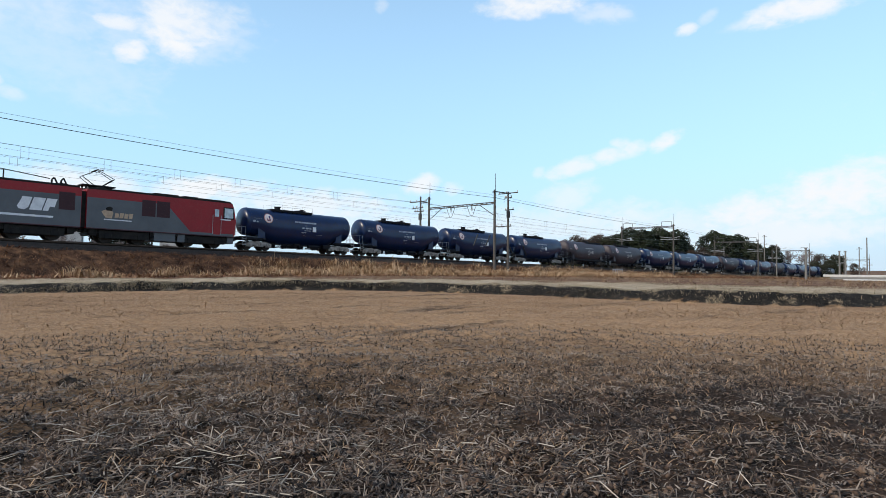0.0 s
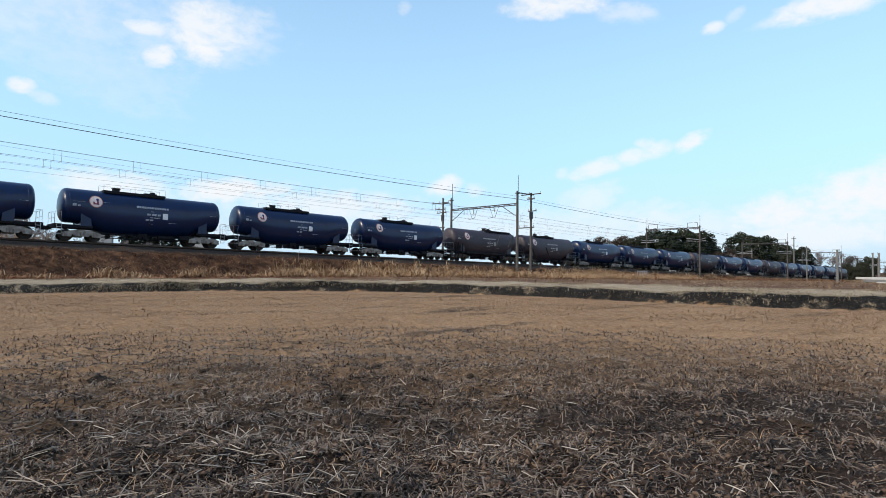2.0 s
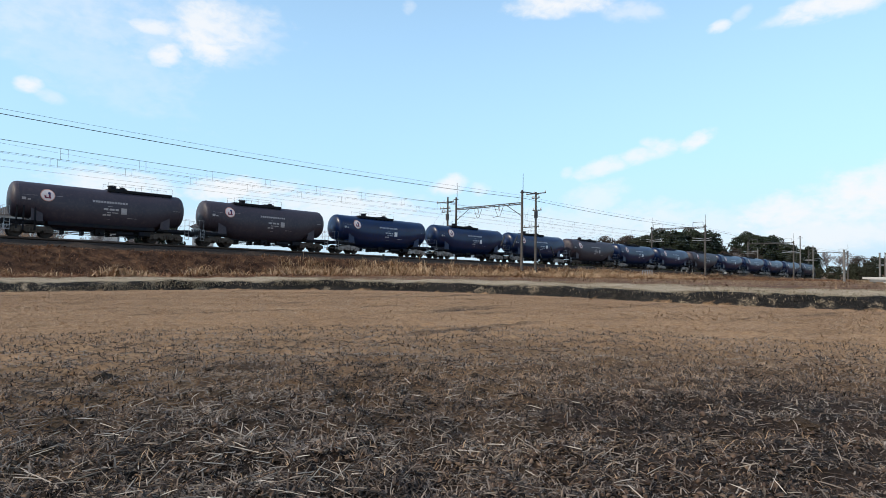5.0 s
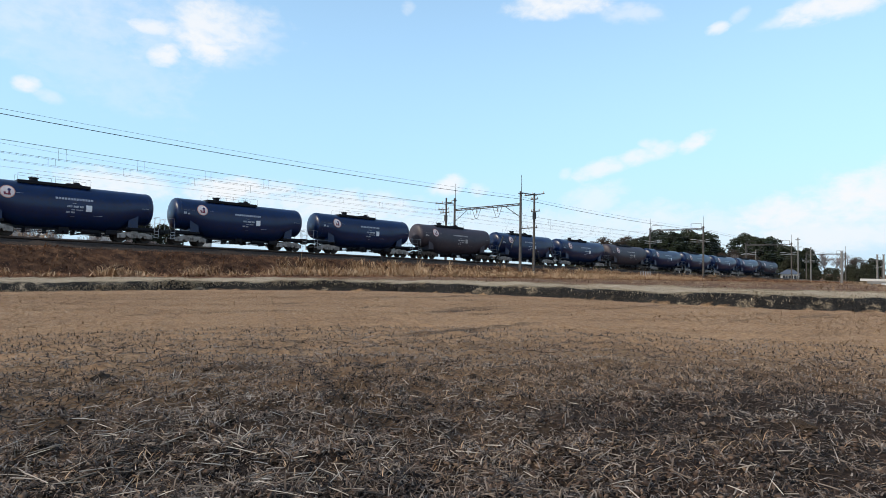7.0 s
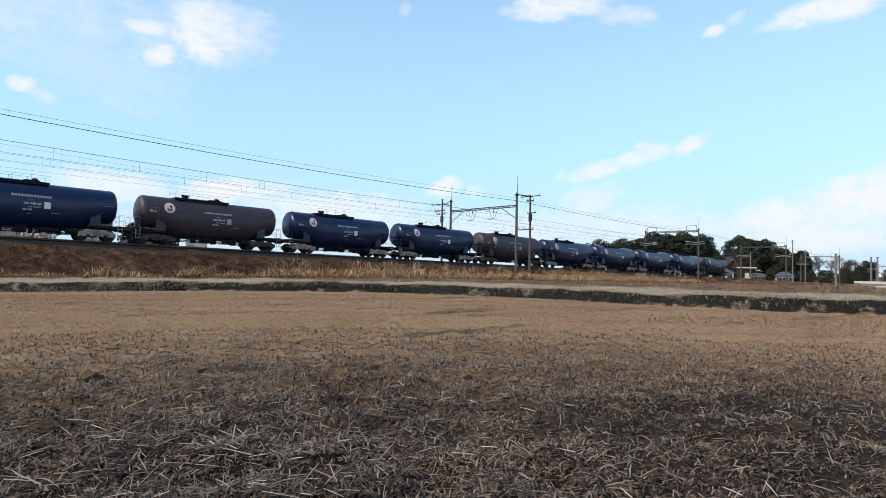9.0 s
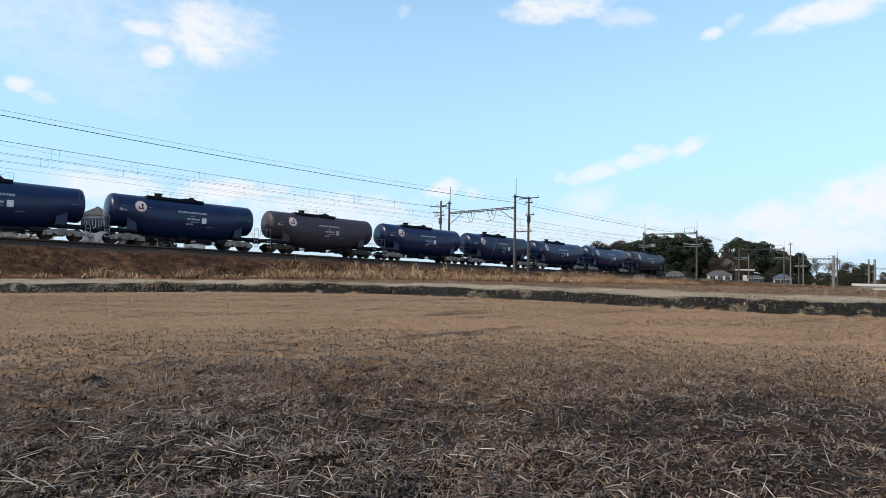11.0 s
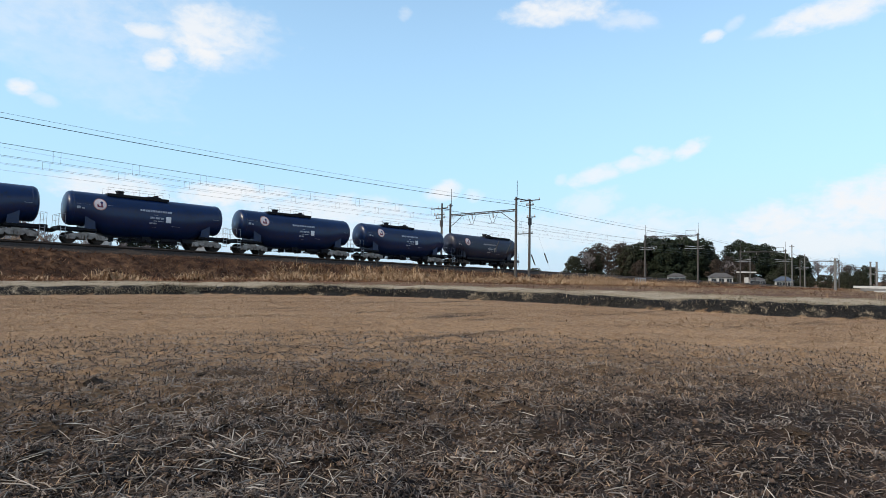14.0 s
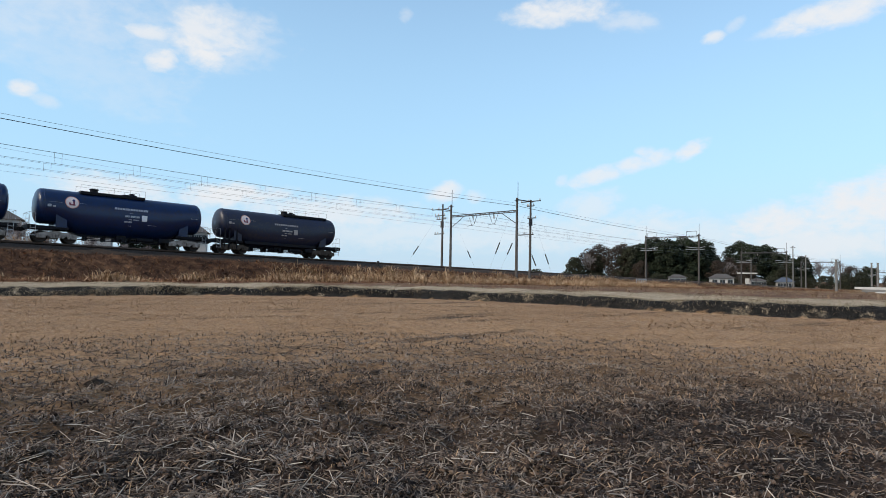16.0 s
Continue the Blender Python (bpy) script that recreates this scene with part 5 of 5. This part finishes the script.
def build_embankment_grass():
    x, y = scatter_box(120000, -6, 185, 39.5, 49.8)
    d = edge_distance(x, y)
    keep = (d > 5.6) & clumpy(x, y, 0.8, 21, -0.35)
    x, y = x[keep], y[keep]
    n = len(x)
    blade_mesh("embankment_grass", on_land(x, y), rng.uniform(0, 6.283, n), np.clip(rng.normal(0.4, 0.28, n), 0.02, 0.95),
               rng.uniform(0.12, 0.4, n) * np.clip(x / 70, 1, 1.8), rng.uniform(0.025, 0.07, n) * np.clip(x / 60, 1, 2), MAT["grass_red"], "rust-brown dry grass on the embankment", False, 0.45)
    # pale reed clumps along the foot
    cx, cy = scatter_box(2700, 2, 100, 38, 48.6)
    d = edge_distance(cx, cy)
    weight = (clumpy(cx, cy, 0.35, 33, 0.12) | ((cx > 24) & clumpy(cx, cy, 0.5, 34, 0.05))) & (d > 7.5) & (cy > 41.5) & (cy < np.where(cx > 26, 48.4, 45.5)) & (cx > 19)
    cx = np.concatenate([cx[weight], rng.uniform(60, 80, 50), rng.uniform(66, 88, 150), rng.uniform(10.6, 13.4, 9), rng.uniform(15.8, 18.2, 6), [7.4, 5.2]])
    cy = np.concatenate([cy[weight], rng.uniform(43.5, 47.5, 50), rng.uniform(44.5, 49.0, 150), rng.uniform(42.2, 43.4, 15), [42.6, 43.2]])
    k = 60
    x = np.repeat(cx, k) + rng.normal(0, 0.45, len(cx) * k)
    y = np.repeat(cy, k) + rng.normal(0, 0.4, len(cx) * k)
    n = len(x)
    blade_mesh("reed_clumps", on_land(x, y), rng.uniform(0, 6.283, n), np.clip(rng.normal(0.74, 0.2, n), 0.1, 0.99),
               rng.uniform(0.3, 1.0, n) * np.repeat(rng.uniform(0.5, 1.5, len(cx)), k), rng.uniform(0.025, 0.065, n), MAT["grass_pale"], "pale dry reeds at the embankment's foot", False, 0.6)
    cx, cy = scatter_box(200, -2, 10, 59.4, 60.8)
    keep = clumpy(cx, cy, 0.5, 88, 0.0)
    cx, cy = cx[keep], cy[keep]
    k = 50
    x = np.repeat(cx, k) + rng.normal(0, 0.5, len(cx) * k)
    y = np.repeat(cy, k) + rng.normal(0, 0.3, len(cx) * k)
    n = len(x)
    blade_mesh("far_side_reeds", on_land(x, y), rng.uniform(0, 6.283, n), np.clip(rng.normal(0.85, 0.1, n), 0.3, 0.99),
               rng.uniform(1.1, 2.3, n), rng.uniform(0.02, 0.05, n), MAT["grass_pale"], "pale dry reeds beyond the far track", False, 0.3)
    # rusty weeds along the far shoulder
    cx, cy = rng.uniform(84, 260, 480), rng.uniform(46.5, 49.4, 480)
    keep = clumpy(cx, cy, 0.3, 95, -0.1)
    cx, cy = cx[keep], cy[keep]
    k = 45
    x = np.repeat(cx, k) + rng.normal(0, 0.7, len(cx) * k)
    y = np.repeat(cy, k) + rng.normal(0, 0.4, len(cx) * k)
    n = len(x)
    blade_mesh("shoulder_weeds", on_land(x, y), rng.uniform(0, 6.283, n), np.clip(rng.normal(0.7, 0.2, n), 0.1, 0.99),
               rng.uniform(0.3, 1.0, n) * np.repeat(rng.uniform(0.6, 1.4, len(cx)), k), rng.uniform(0.04, 0.1, n), MAT["grass_waste"], "rust-brown dry weeds along the track's shoulder", False, 0.5)
    # wasteland beyond the path
    r = np.sqrt(rng.uniform(22 ** 2, 200 ** 2, 85000))
    a = np.radians(rng.uniform(38, 92, 85000))
    x, y = r * np.sin(a), r * np.cos(a)
    keep = (edge_distance(x, y) > 6.0) & (y < 49.5) & clumpy(x, y, 0.22, 41, -0.3)
    x, y = x[keep], y[keep]
    n = len(x)
    blade_mesh("wasteland_grass", on_land(x, y), rng.uniform(0, 6.283, n), np.clip(rng.normal(0.45, 0.25, n), 0.05, 0.98),
               rng.uniform(0.1, 0.36, n), rng.uniform(0.02, 0.06, n), MAT["grass_waste"], "faded brown dry grass on waste land", False, 0.4)
    # along the bank: scorched face with shade in its colour, pale top
    seg = FIELD_EDGE[1:11].copy()
    seg[0] = (-6, 33.4)
    for name, n, lo, hi, mat, lab, h in (("overhang_grass", 30000, 0.16, 0.75, "verge", "ragged pale grass overhanging the bank", 0.13),
                                         ("burnt_shaded_blades", 30000, -0.15, 0.45, "burnt", "blackened grass on the bank's face, part scorched, part painted shade", 0.07),
                                         ("verge_grass", 42000, 0.5, 7.5, "verge", "pale greyish grass beside the farm path", 0.055)):
        lengths = np.hypot(*(seg[1:] - seg[:-1]).T)
        which = rng.choice(len(lengths), n, p=lengths / lengths.sum())
        u = rng.uniform(0, 1, n)
        p = seg[:-1][which] * (1 - u[:, None]) + seg[1:][which] * u[:, None]
        t = (seg[1:] - seg[:-1])[which] / lengths[which][:, None]
        nrm = np.stack([-t[:, 1], t[:, 0]], 1)
        off = rng.uniform(lo, hi, n)
        if name == "verge_grass":
            off = np.where(rng.uniform(0, 1, n) < 0.75, np.where(rng.uniform(0, 1, n) < 0.5, rng.uniform(0.48, 1.5, n), rng.uniform(3.5, 7.5, n)), off)
        p = p + nrm * off[:, None]
        x, y = p[:, 0], p[:, 1]
        keep = clumpy(x, y, 1.1, 55, {"overhang_grass": -0.15, "burnt_shaded_blades": 0.15}.get(name, -0.4))
        x, y = x[keep], y[keep]
        if name == "overhang_grass":
            thin = rng.uniform(0, 1, len(x)) < np.clip(1.35 - x / 19, 0.12, 1)
            x, y = x[thin], y[thin]
        m = len(x)
        blade_mesh(name, on_land(x, y), rng.uniform(0, 6.283, m), np.clip(rng.normal(0.6, 0.25, m), 0.05, 0.98), rng.uniform(0.5, 1.6, m) * h,
                   rng.uniform(0.012, 0.035, m), MAT[mat], lab, False, 0.4)


build_embankment_grass()


# ---- clods and stalks on the field ----
def clod(x, y, w, d, h, seed):
    r = random.Random(seed)
    bm = B()
    bmesh.ops.create_icosphere(bm, subdivisions=3, radius=1.0)
    for v in bm.verts:
        n = noise.noise(v.co * 2.3 + Vector((seed * 3.1, 0, 0))) + 0.6 * noise.noise(v.co * 5.5 + Vector((0, seed * 1.7, 0))) + 0.35 * noise.noise(v.co * 12)
        v.co *= 1 + 0.55 * n
        v.co = Vector((v.co.x * w, v.co.y * d, v.co.z * h))
    z = float(land_z(np.array([x]), np.array([y]))[0])
    ob = part("soil_clod", bm, MAT["clod"])
    ob.matrix_basis = pose(x, y, z - h * 0.15, 0, 0, 46 + r.uniform(-20, 20))
    tagged(ob, "dark crumbly soil lump for clods and shaded gaps among the stubble", "clod", "soil clods on the field")


clod(1.85, 7.51, 0.16, 0.10, 0.075, 0)
clod(0.84, 4.82, 0.09, 0.05, 0.045, 5)
clod(4.72, 1.80, 0.12, 0.08, 0.050, 10)
clod(5.07, 1.70, 0.20, 0.09, 0.060, 16)
clod(5.52, 1.53, 0.16, 0.08, 0.050, 5)
clod(2.28, 3.26, 0.14, 0.08, 0.040, 10)
# small dark lumps strewn to stand in for shaded gaps between straws
lumps = random.Random(31)
for k in range(70):
    a, r = radians(lumps.uniform(8, 82)), 2.6 + 6.0 * lumps.random() ** 1.6
    clod(r * math.sin(a), r * math.cos(a), lumps.uniform(0.05, 0.13), lumps.uniform(0.03, 0.06), lumps.uniform(0.02, 0.045), k + 20)


def stalk(x, y, h, lean):
    z = float(land_z(np.array([x]), np.array([y]))[0])
    bm = B()
    rod(bm, (0, 0, -0.02), (lean * 0.4, 0, h * 0.55), 0.006, 6)
    rod(bm, (lean * 0.4, 0, h * 0.55), (lean, 0.01, h), 0.005, 6, 0.003)
    ob = part("straw_stalk", bm, MAT["pale_straw"])
    ob.location = (x, y, z)
    tagged(ob, "single pale rice stalk standing upright in the stubble", "stalk", "standing stalks on the field")


stalk(1.91, 4.15, 0.16, 0.03)
stalk(1.84, 4.21, 0.09, -0.03)
stalk(2.36, 6.75, 0.10, 0.02)
stalk(2.41, 6.75, 0.09, 0.05)

# ---- trees ----
def crown_mesh(name, lobes, n, size, mat, seed):
    """Leaf clumps on the outside of many lobes (x, y, z, rx, rz), turned outwards, with gaps between lobes."""
    r = np.random.RandomState(seed)
    lobe = np.array(lobes)
    area = lobe[:, 3] * (lobe[:, 3] + lobe[:, 4])
    which = r.choice(len(lobes), n, p=area / area.sum())
    L = lobe[which]
    d = r.normal(size=(n, 3))
    d[:, 2] += 0.35
    d /= np.linalg.norm(d, axis=1)[:, None]
    rad = 1 - 0.4 * r.uniform(0, 1, n) ** 2 + 0.1 * np.sin(d[:, 0] * 7 + d[:, 2] * 9 + which)
    c = L[:, :3] + d * rad[:, None] * np.stack([L[:, 3], L[:, 3], L[:, 4]], 1)
    out = d + 0.55 * r.normal(size=(n, 3))
    out /= np.linalg.norm(out, axis=1)[:, None]
    a = np.cross(out, r.normal(size=(n, 3)))
    a /= np.linalg.norm(a, axis=1)[:, None]
    b = np.cross(out, a)
    s = (size * r.uniform(0.6, 1.4, n))[:, None]
    v = np.stack([c - a * s, c - b * s * 0.7, c + a * s, c + b * s * 0.7], 1).reshape(-1, 3)
    f = np.arange(4 * n).reshape(n, 4)
    me = raw_mesh(name, v, f)
    me.materials.append(mat)
    return me


def broad_tree(label, mat, seed, h, w, n=2600, size=0.26):
    r = random.Random(seed)
    e = new("tree")
    tagged(e, label, "tree", "trees behind the railway")
    bm = B()
    rod(bm, (0, 0, -0.5), (0, 0, h * 0.55), 0.28, 8, 0.14)
    lobes = []
    for k in range(46):
        u = (k + 0.5) / 46
        z = h * (0.1 + 0.8 * u)
        # half width of the crown at this height: broad shoulders, domed top
        reach = w * 0.46 * math.sqrt(max(0.05, 1 - max(0, (u - 0.45) / 0.6) ** 2)) * (0.8 + 0.2 * min(1, u / 0.3))
        a = k * 2.4 + r.uniform(-0.4, 0.4)
        q = reach * r.uniform(0.35, 0.88)
        s = r.uniform(0.10, 0.17)
        tip = (q * math.cos(a), q * math.sin(a), z + h * r.uniform(-0.03, 0.03))
        lobes.append((*tip, w * s, w * s * 0.72))
        if k % 4 == 0:
            rod(bm, (0, 0, h * (0.15 + 0.35 * u)), tip, 0.12, 6, 0.04)
    part("trunk", bm, MAT["bark"], e)
    crown = new("crown", crown_mesh("crown", lobes, n, size, mat, seed))
    crown.parent = e
    return e


def bare_tree(label, seed, h, w):
    r = random.Random(seed)
    e = new("bare_tree")
    tagged(e, label, "tree", "bare trees behind the railway")
    bm = B()
    fine = B()

    def grow(p, d, length, radius, depth):
        q = p + d * length
        rod(bm if depth > 2 else fine, p, q, max(radius, 0.036), 3, max(radius * 0.65, 0.03), False)
        if depth == 0:
            return
        for _ in range(3 if depth > 2 else 5):
            nd = (d + Vector((r.uniform(-1, 1), r.uniform(-1, 1), r.uniform(-0.4, 0.75))) * 0.78).normalized()
            grow(q if r.random() < 0.6 else p.lerp(q, 0.65), nd, length * r.uniform(0.62, 0.82), radius * 0.6, depth - 1)

    grow(Vector((0, 0, -0.4)), Vector((0, 0, 1)), h * 0.28, 0.24, 5)
    part("trunk", bm, MAT["twig"], e)
    part("crown", fine, MAT["twig"], e)
    return e


def at(yaw, rng_):
    a = radians(yaw)
    x, y = rng_ * math.sin(a), rng_ * math.cos(a)
    return x, y, float(land_z(np.array([x]), np.array([y]))[0])


EVERGREEN = "dark evergreen tree in a small wood"
tree_kinds = {
    "a": broad_tree(EVERGREEN, MAT["leaf"], 1, 19, 15, 13000, 0.3),
    "b": broad_tree(EVERGREEN, MAT["leaf"], 2, 17, 13, 11000, 0.29),
    "c": broad_tree("olive-grey leafy tree at the wood's edge", MAT["leaf_grey"], 3, 13.5, 11, 8000, 0.26),
    "d": broad_tree("dull brown leafless thicket tree", MAT["leaf_brown"], 4, 13, 11, 5000, 0.2),
    "s": broad_tree("low dark shrub at the wood's edge", MAT["leaf_grey"], 5, 5, 7, 2600, 0.18),
    "n": bare_tree("bare grey tree with fine leafless twigs", 6, 17, 10),
}
# kind, heading, distance, scale
TREES = [
    ("c", 56.3, 250, 0.8), ("d", 57.6, 258, 1.1), ("c", 58.2, 258, 0.9), ("d", 58.8, 262, 1.25), ("n", 59.4, 268, 1.0), ("d", 60.3, 250, 1.2), ("d", 61.0, 258, 1.25), ("c", 61.3, 248, 1.1), ("b", 62.4, 250, 1.0), ("a", 63.6, 255, 0.97),
    ("b", 64.6, 246, 1.05), ("a", 65.6, 252, 0.97), ("b", 66.6, 250, 1.05), ("a", 67.3, 256, 0.92), ("b", 67.9, 262, 0.85), ("d", 68.7, 240, 0.75), ("d", 69.3, 262, 0.9),
    ("a", 70.2, 272, 0.95), ("b", 71.4, 268, 1.02), ("a", 72.2, 275, 0.88), ("d", 70.8, 240, 0.75), ("b", 73.2, 270, 0.85), ("b", 74.9, 280, 0.78), ("c", 73.8, 262, 0.75),
    ("n", 75.6, 285, 0.8), ("n", 76.2, 288, 0.86), ("n", 76.9, 288, 0.86), ("n", 77.5, 290, 0.76), ("n", 57.9, 255, 0.95), ("n", 69.0, 245, 0.72), ("c", 16.4, 112, 0.62), ("c", 18.4, 115, 0.62), ("d", 78.3, 285, 0.75), ("b", 79.4, 300, 0.6), ("n", 75.5, 292, 0.72), ("c", 77.9, 270, 0.5), ("s", 76.6, 250, 1.0), ("s", 78.3, 255, 1.0), ("c", 78.9, 280, 0.55),
    ("s", 75.3, 250, 0.9), ("s", 63.7, 235, 0.9), ("s", 66.2, 238, 0.9), ("s", 70.0, 240, 0.8), ("d", 62.2, 240, 0.7), ("s", 58.0, 230, 0.8), ("s", 72.8, 240, 0.9), ("s", 74.2, 240, 0.9),
    ("s", 52.6, 150, 0.75), ("s", 53.8, 150, 0.6), ("s", 41.2, 190, 0.75), ("s", 42.3, 200, 0.7), ("d", 80.6, 300, 0.5), ("n", 81.2, 310, 0.4),
    ("n", 5.5, 74, 0.42), ("n", 8.2, 76, 0.46), ("n", 10.6, 74, 0.40), ("n", 12.6, 77, 0.36), ("n", 15.5, 75, 0.30), ("n", 18.0, 76, 0.29), ("n", 20.5, 75, 0.27), ("n", 33.0, 92, 0.26), ("d", 20.0, 260, 0.55), ("s", 28.0, 190, 0.9), ("s", 14.0, 190, 1.0), ("d", 33.0, 300, 0.6)]
used = set()
for i, (kind, yaw, dist, scale) in enumerate(TREES):
    x, y, z = at(yaw, dist)
    src = tree_kinds[kind]
    turn = Matrix.LocRotScale((x, y, z - 0.2), Euler((0, 0, i * 2.1)), None)
    ob = src if kind not in used else copy_thing(src, turn)
    ob.matrix_basis = turn @ Matrix.Scale(scale * (1.08 if dist > 225 else 1.0), 4)
    used.add(kind)


# ---- houses and far structures ----
def house(yaw, dist, w, d, h, rise, roofmat, label, turn):
    x, y, z = at(yaw, dist)
    e = new("house")
    e.matrix_basis = pose(x, y, z - 0.7, 0, 0, turn)
    tagged(e, label, "house", "low houses behind the railway")
    wall = part("wall", box(B(), -w / 2, w / 2, -d / 2, d / 2, -0.5, h), MAT["plaster"], e)
    bm = B()
    o = 0.5
    ring = [bm.verts.new(p) for p in ((-w / 2 - o, -d / 2 - o, h), (w / 2 + o, -d / 2 - o, h), (w / 2 + o, d / 2 + o, h), (-w / 2 - o, d / 2 + o, h))]
    r0, r1 = bm.verts.new((-w / 2 + d * 0.35, 0, h + rise)), bm.verts.new((w / 2 - d * 0.35, 0, h + rise))
    for f in ((ring[0], ring[1], r1, r0), (ring[2], ring[3], r0, r1), (ring[1], ring[2], r1), (ring[3], ring[0], r0), ring[::-1]):
        bm.faces.new(f)
    part("roof", bm, MAT[roofmat], e)
    for k in range(3):
        cx = -w / 2 + w * (k + 0.5) / 3
        bm = box(B(), cx - 0.75, cx + 0.75, -d / 2 - 0.03, -d / 2, h - 1.9, h - 0.5)
        win = part("window", bm, MAT["pane"], e)
        bm = B()
        for a in (-0.8, 0.0, 0.75):
            box(bm, cx + a, cx + a + 0.06, -d / 2 - 0.06, -d / 2, h - 1.95, h - 0.45)
        box(bm, cx - 0.85, cx + 0.85, -d / 2 - 0.08, -d / 2, h - 2.0, h - 1.92)
        part("window_frame", bm, MAT["rail_light"], win)


house(65.3, 225, 5.5, 5, 4.0, 1.1, "roof", "small white house with a grey hipped roof", -60)
house(68.9, 222, 7.0, 5.5, 4.0, 1.5, "roof", "white house with a broad grey roof", -62)
house(71.7, 236, 4.5, 4, 3.6, 0.8, "roof", "pale low shed beside a house", -62)
house(73.7, 235, 5.0, 4.5, 3.4, 1.5, "roof_blue", "house with a blue-grey roof among shrubs", -66)


for yaw, dist, w, top in ((13.7, 110, 3.6, 9.3), (21.3, 122, 3.4, 8.6), (7.2, 112, 4.5, 8.6)):
    house(yaw, dist, w, 5.5, top, 1.6, "roof", "pale two-storey house beyond the railway", -yaw - 4)


def flat_roof_hall():
    x, y, z = at(70.9, 205)
    e = new("shed")
    e.matrix_basis = pose(x, y, z, 0, 0, -64)
    tagged(e, "small open shed with a white flat roof", "shed")
    part("roof", box(B(), -2.6, 2.6, -1.6, 1.6, 4.6, 5.0), MAT["plaster"], e)
    for px in (-2.4, 2.3):
        for py in (-1.4, 1.3):
            part("post", box(B(), px, px + 0.12, py, py + 0.12, -0.3, 4.6), MAT["steel"], e)
    part("cabinet", box(B(), -0.5, 0.6, -0.6, 0.6, 1.5, 3.2, 0.05), MAT["plaster"], e, "white cabinet")


flat_roof_hall()


def white_deck():
    """Pale bridge deck and parapet with a white building behind it."""
    x, y, z = at(82.0, 120)
    e = new("bridge_deck")
    e.matrix_basis = pose(x, y, 0, 0, 0, -82)
    tagged(e, "low pale concrete bridge deck with parapet", "bridge")
    part("deck", box(B(), -4.5, 16, -2.0, 2.0, -0.75, -0.25, 0.04), MAT["plaster"], e)
    part("parapet", box(B(), -7.5, 16, 2.1, 2.4, 0.1, 0.5, 0.03), MAT["plaster"], e, "white parapet beam")
    part("shadow_beam", box(B(), -6.5, 16, 1.9, 2.05, -0.3, 0.1), MAT["concrete"], e)
    for k in range(8):
        part("baluster", box(B(), -6 + 2.6 * k, -5.7 + 2.6 * k, 2.12, 2.38, -1.2, 0.12), MAT["concrete"], e)
    x, y, z = at(84.0, 150)
    h = new("building")
    h.matrix_basis = pose(x, y, z, 0, 0, -83)
    tagged(h, "white flat-roofed building with pale walls", "building")
    part("wall", box(B(), -2.0, 14, -4, 4, -0.5, 6.0), MAT["plaster"], h)
    part("cornice", box(B(), -2.15, 14.15, -4.15, 4.15, 6.0, 6.3), MAT["concrete"], h)
    for k in range(4):
        w = part("window", box(B(), 0.4 + 3.2 * k, 2.2 + 3.2 * k, -4.04, -3.98, 2.6, 4.2), MAT["pane"], h)


white_deck()


def concrete_post(yaw, dist, h, r, label="grey concrete post", wires=0):
    x, y, z = at(yaw, dist)
    e = new("line_pole")
    e.location = (x, y, z)
    tagged(e, label, "pole", "concrete poles beside the line")
    part("pole", rod(B(), (0, 0, -0.5), (0, 0, h), r, 10, r * 0.75), MAT["concrete"], e)
    part("cap", box(B(), -r * 0.9, r * 0.9, -r * 0.9, r * 0.9, h - 0.1, h + 0.06), MAT["concrete"], e)
    for k in range(wires):
        part("cross_arm", box(B(), -0.05, 0.05, -0.6, 0.6, h - 0.5 - 0.6 * k, h - 0.38 - 0.6 * k), MAT["steel"], e)


for yaw, dist, h, r, arms in ((74.3, 190, 12.0, 0.17, 1), (75.2, 190, 9.5, 0.17, 2), (77.3, 170, 7.6, 0.3, 0), (79.6, 170, 6.8, 0.22, 0), (80.0, 170, 6.8, 0.22, 0),
                              (81.4, 190, 11.0, 0.17, 0), (80.9, 200, 9.0, 0.15, 1), (71.2, 185, 8.6, 0.14, 1)):
    concrete_post(yaw, dist, h, r, "grey concrete line pole near the far crossing", arms)


def fence():
    e = new("fence")
    x, y = 86.0, 46.0
    e.location = (x, y, float(land_z(np.array([x]), np.array([y]))[0]))
    tagged(e, "low pale steel fence panel on the embankment", "fence")
    for k in range(5):
        part("post", box(B(), -0.05 + 0.75 * k, 0.05 + 0.75 * k, -0.05, 0.05, -0.3, 1.35), MAT["rail_light"], e)
    for z in (0.55, 1.25):
        part("rail", box(B(), -0.1, 3.1, -0.04, 0.04, z - 0.035, z + 0.035), MAT["rail_light"], e)


fence()


# ---- the train runs ----
# seconds, and metres by which the train is ahead of an even run
RUN = [(0, 0.5), (1, 0.88), (2, 1.21), (3, 1.2), (4, 1.19), (6.5, 0.95), (8, 0.94), (9, 0.84), (11.5, 0.38), (13, 0.05), (14.5, -0.2), (16, -0.6)]


def motions():
    for thing, x in TRAIN:
        walk(thing, [(t, wagon_pose(x - SPEED * t - ahead)) for t, ahead in RUN])


motions()
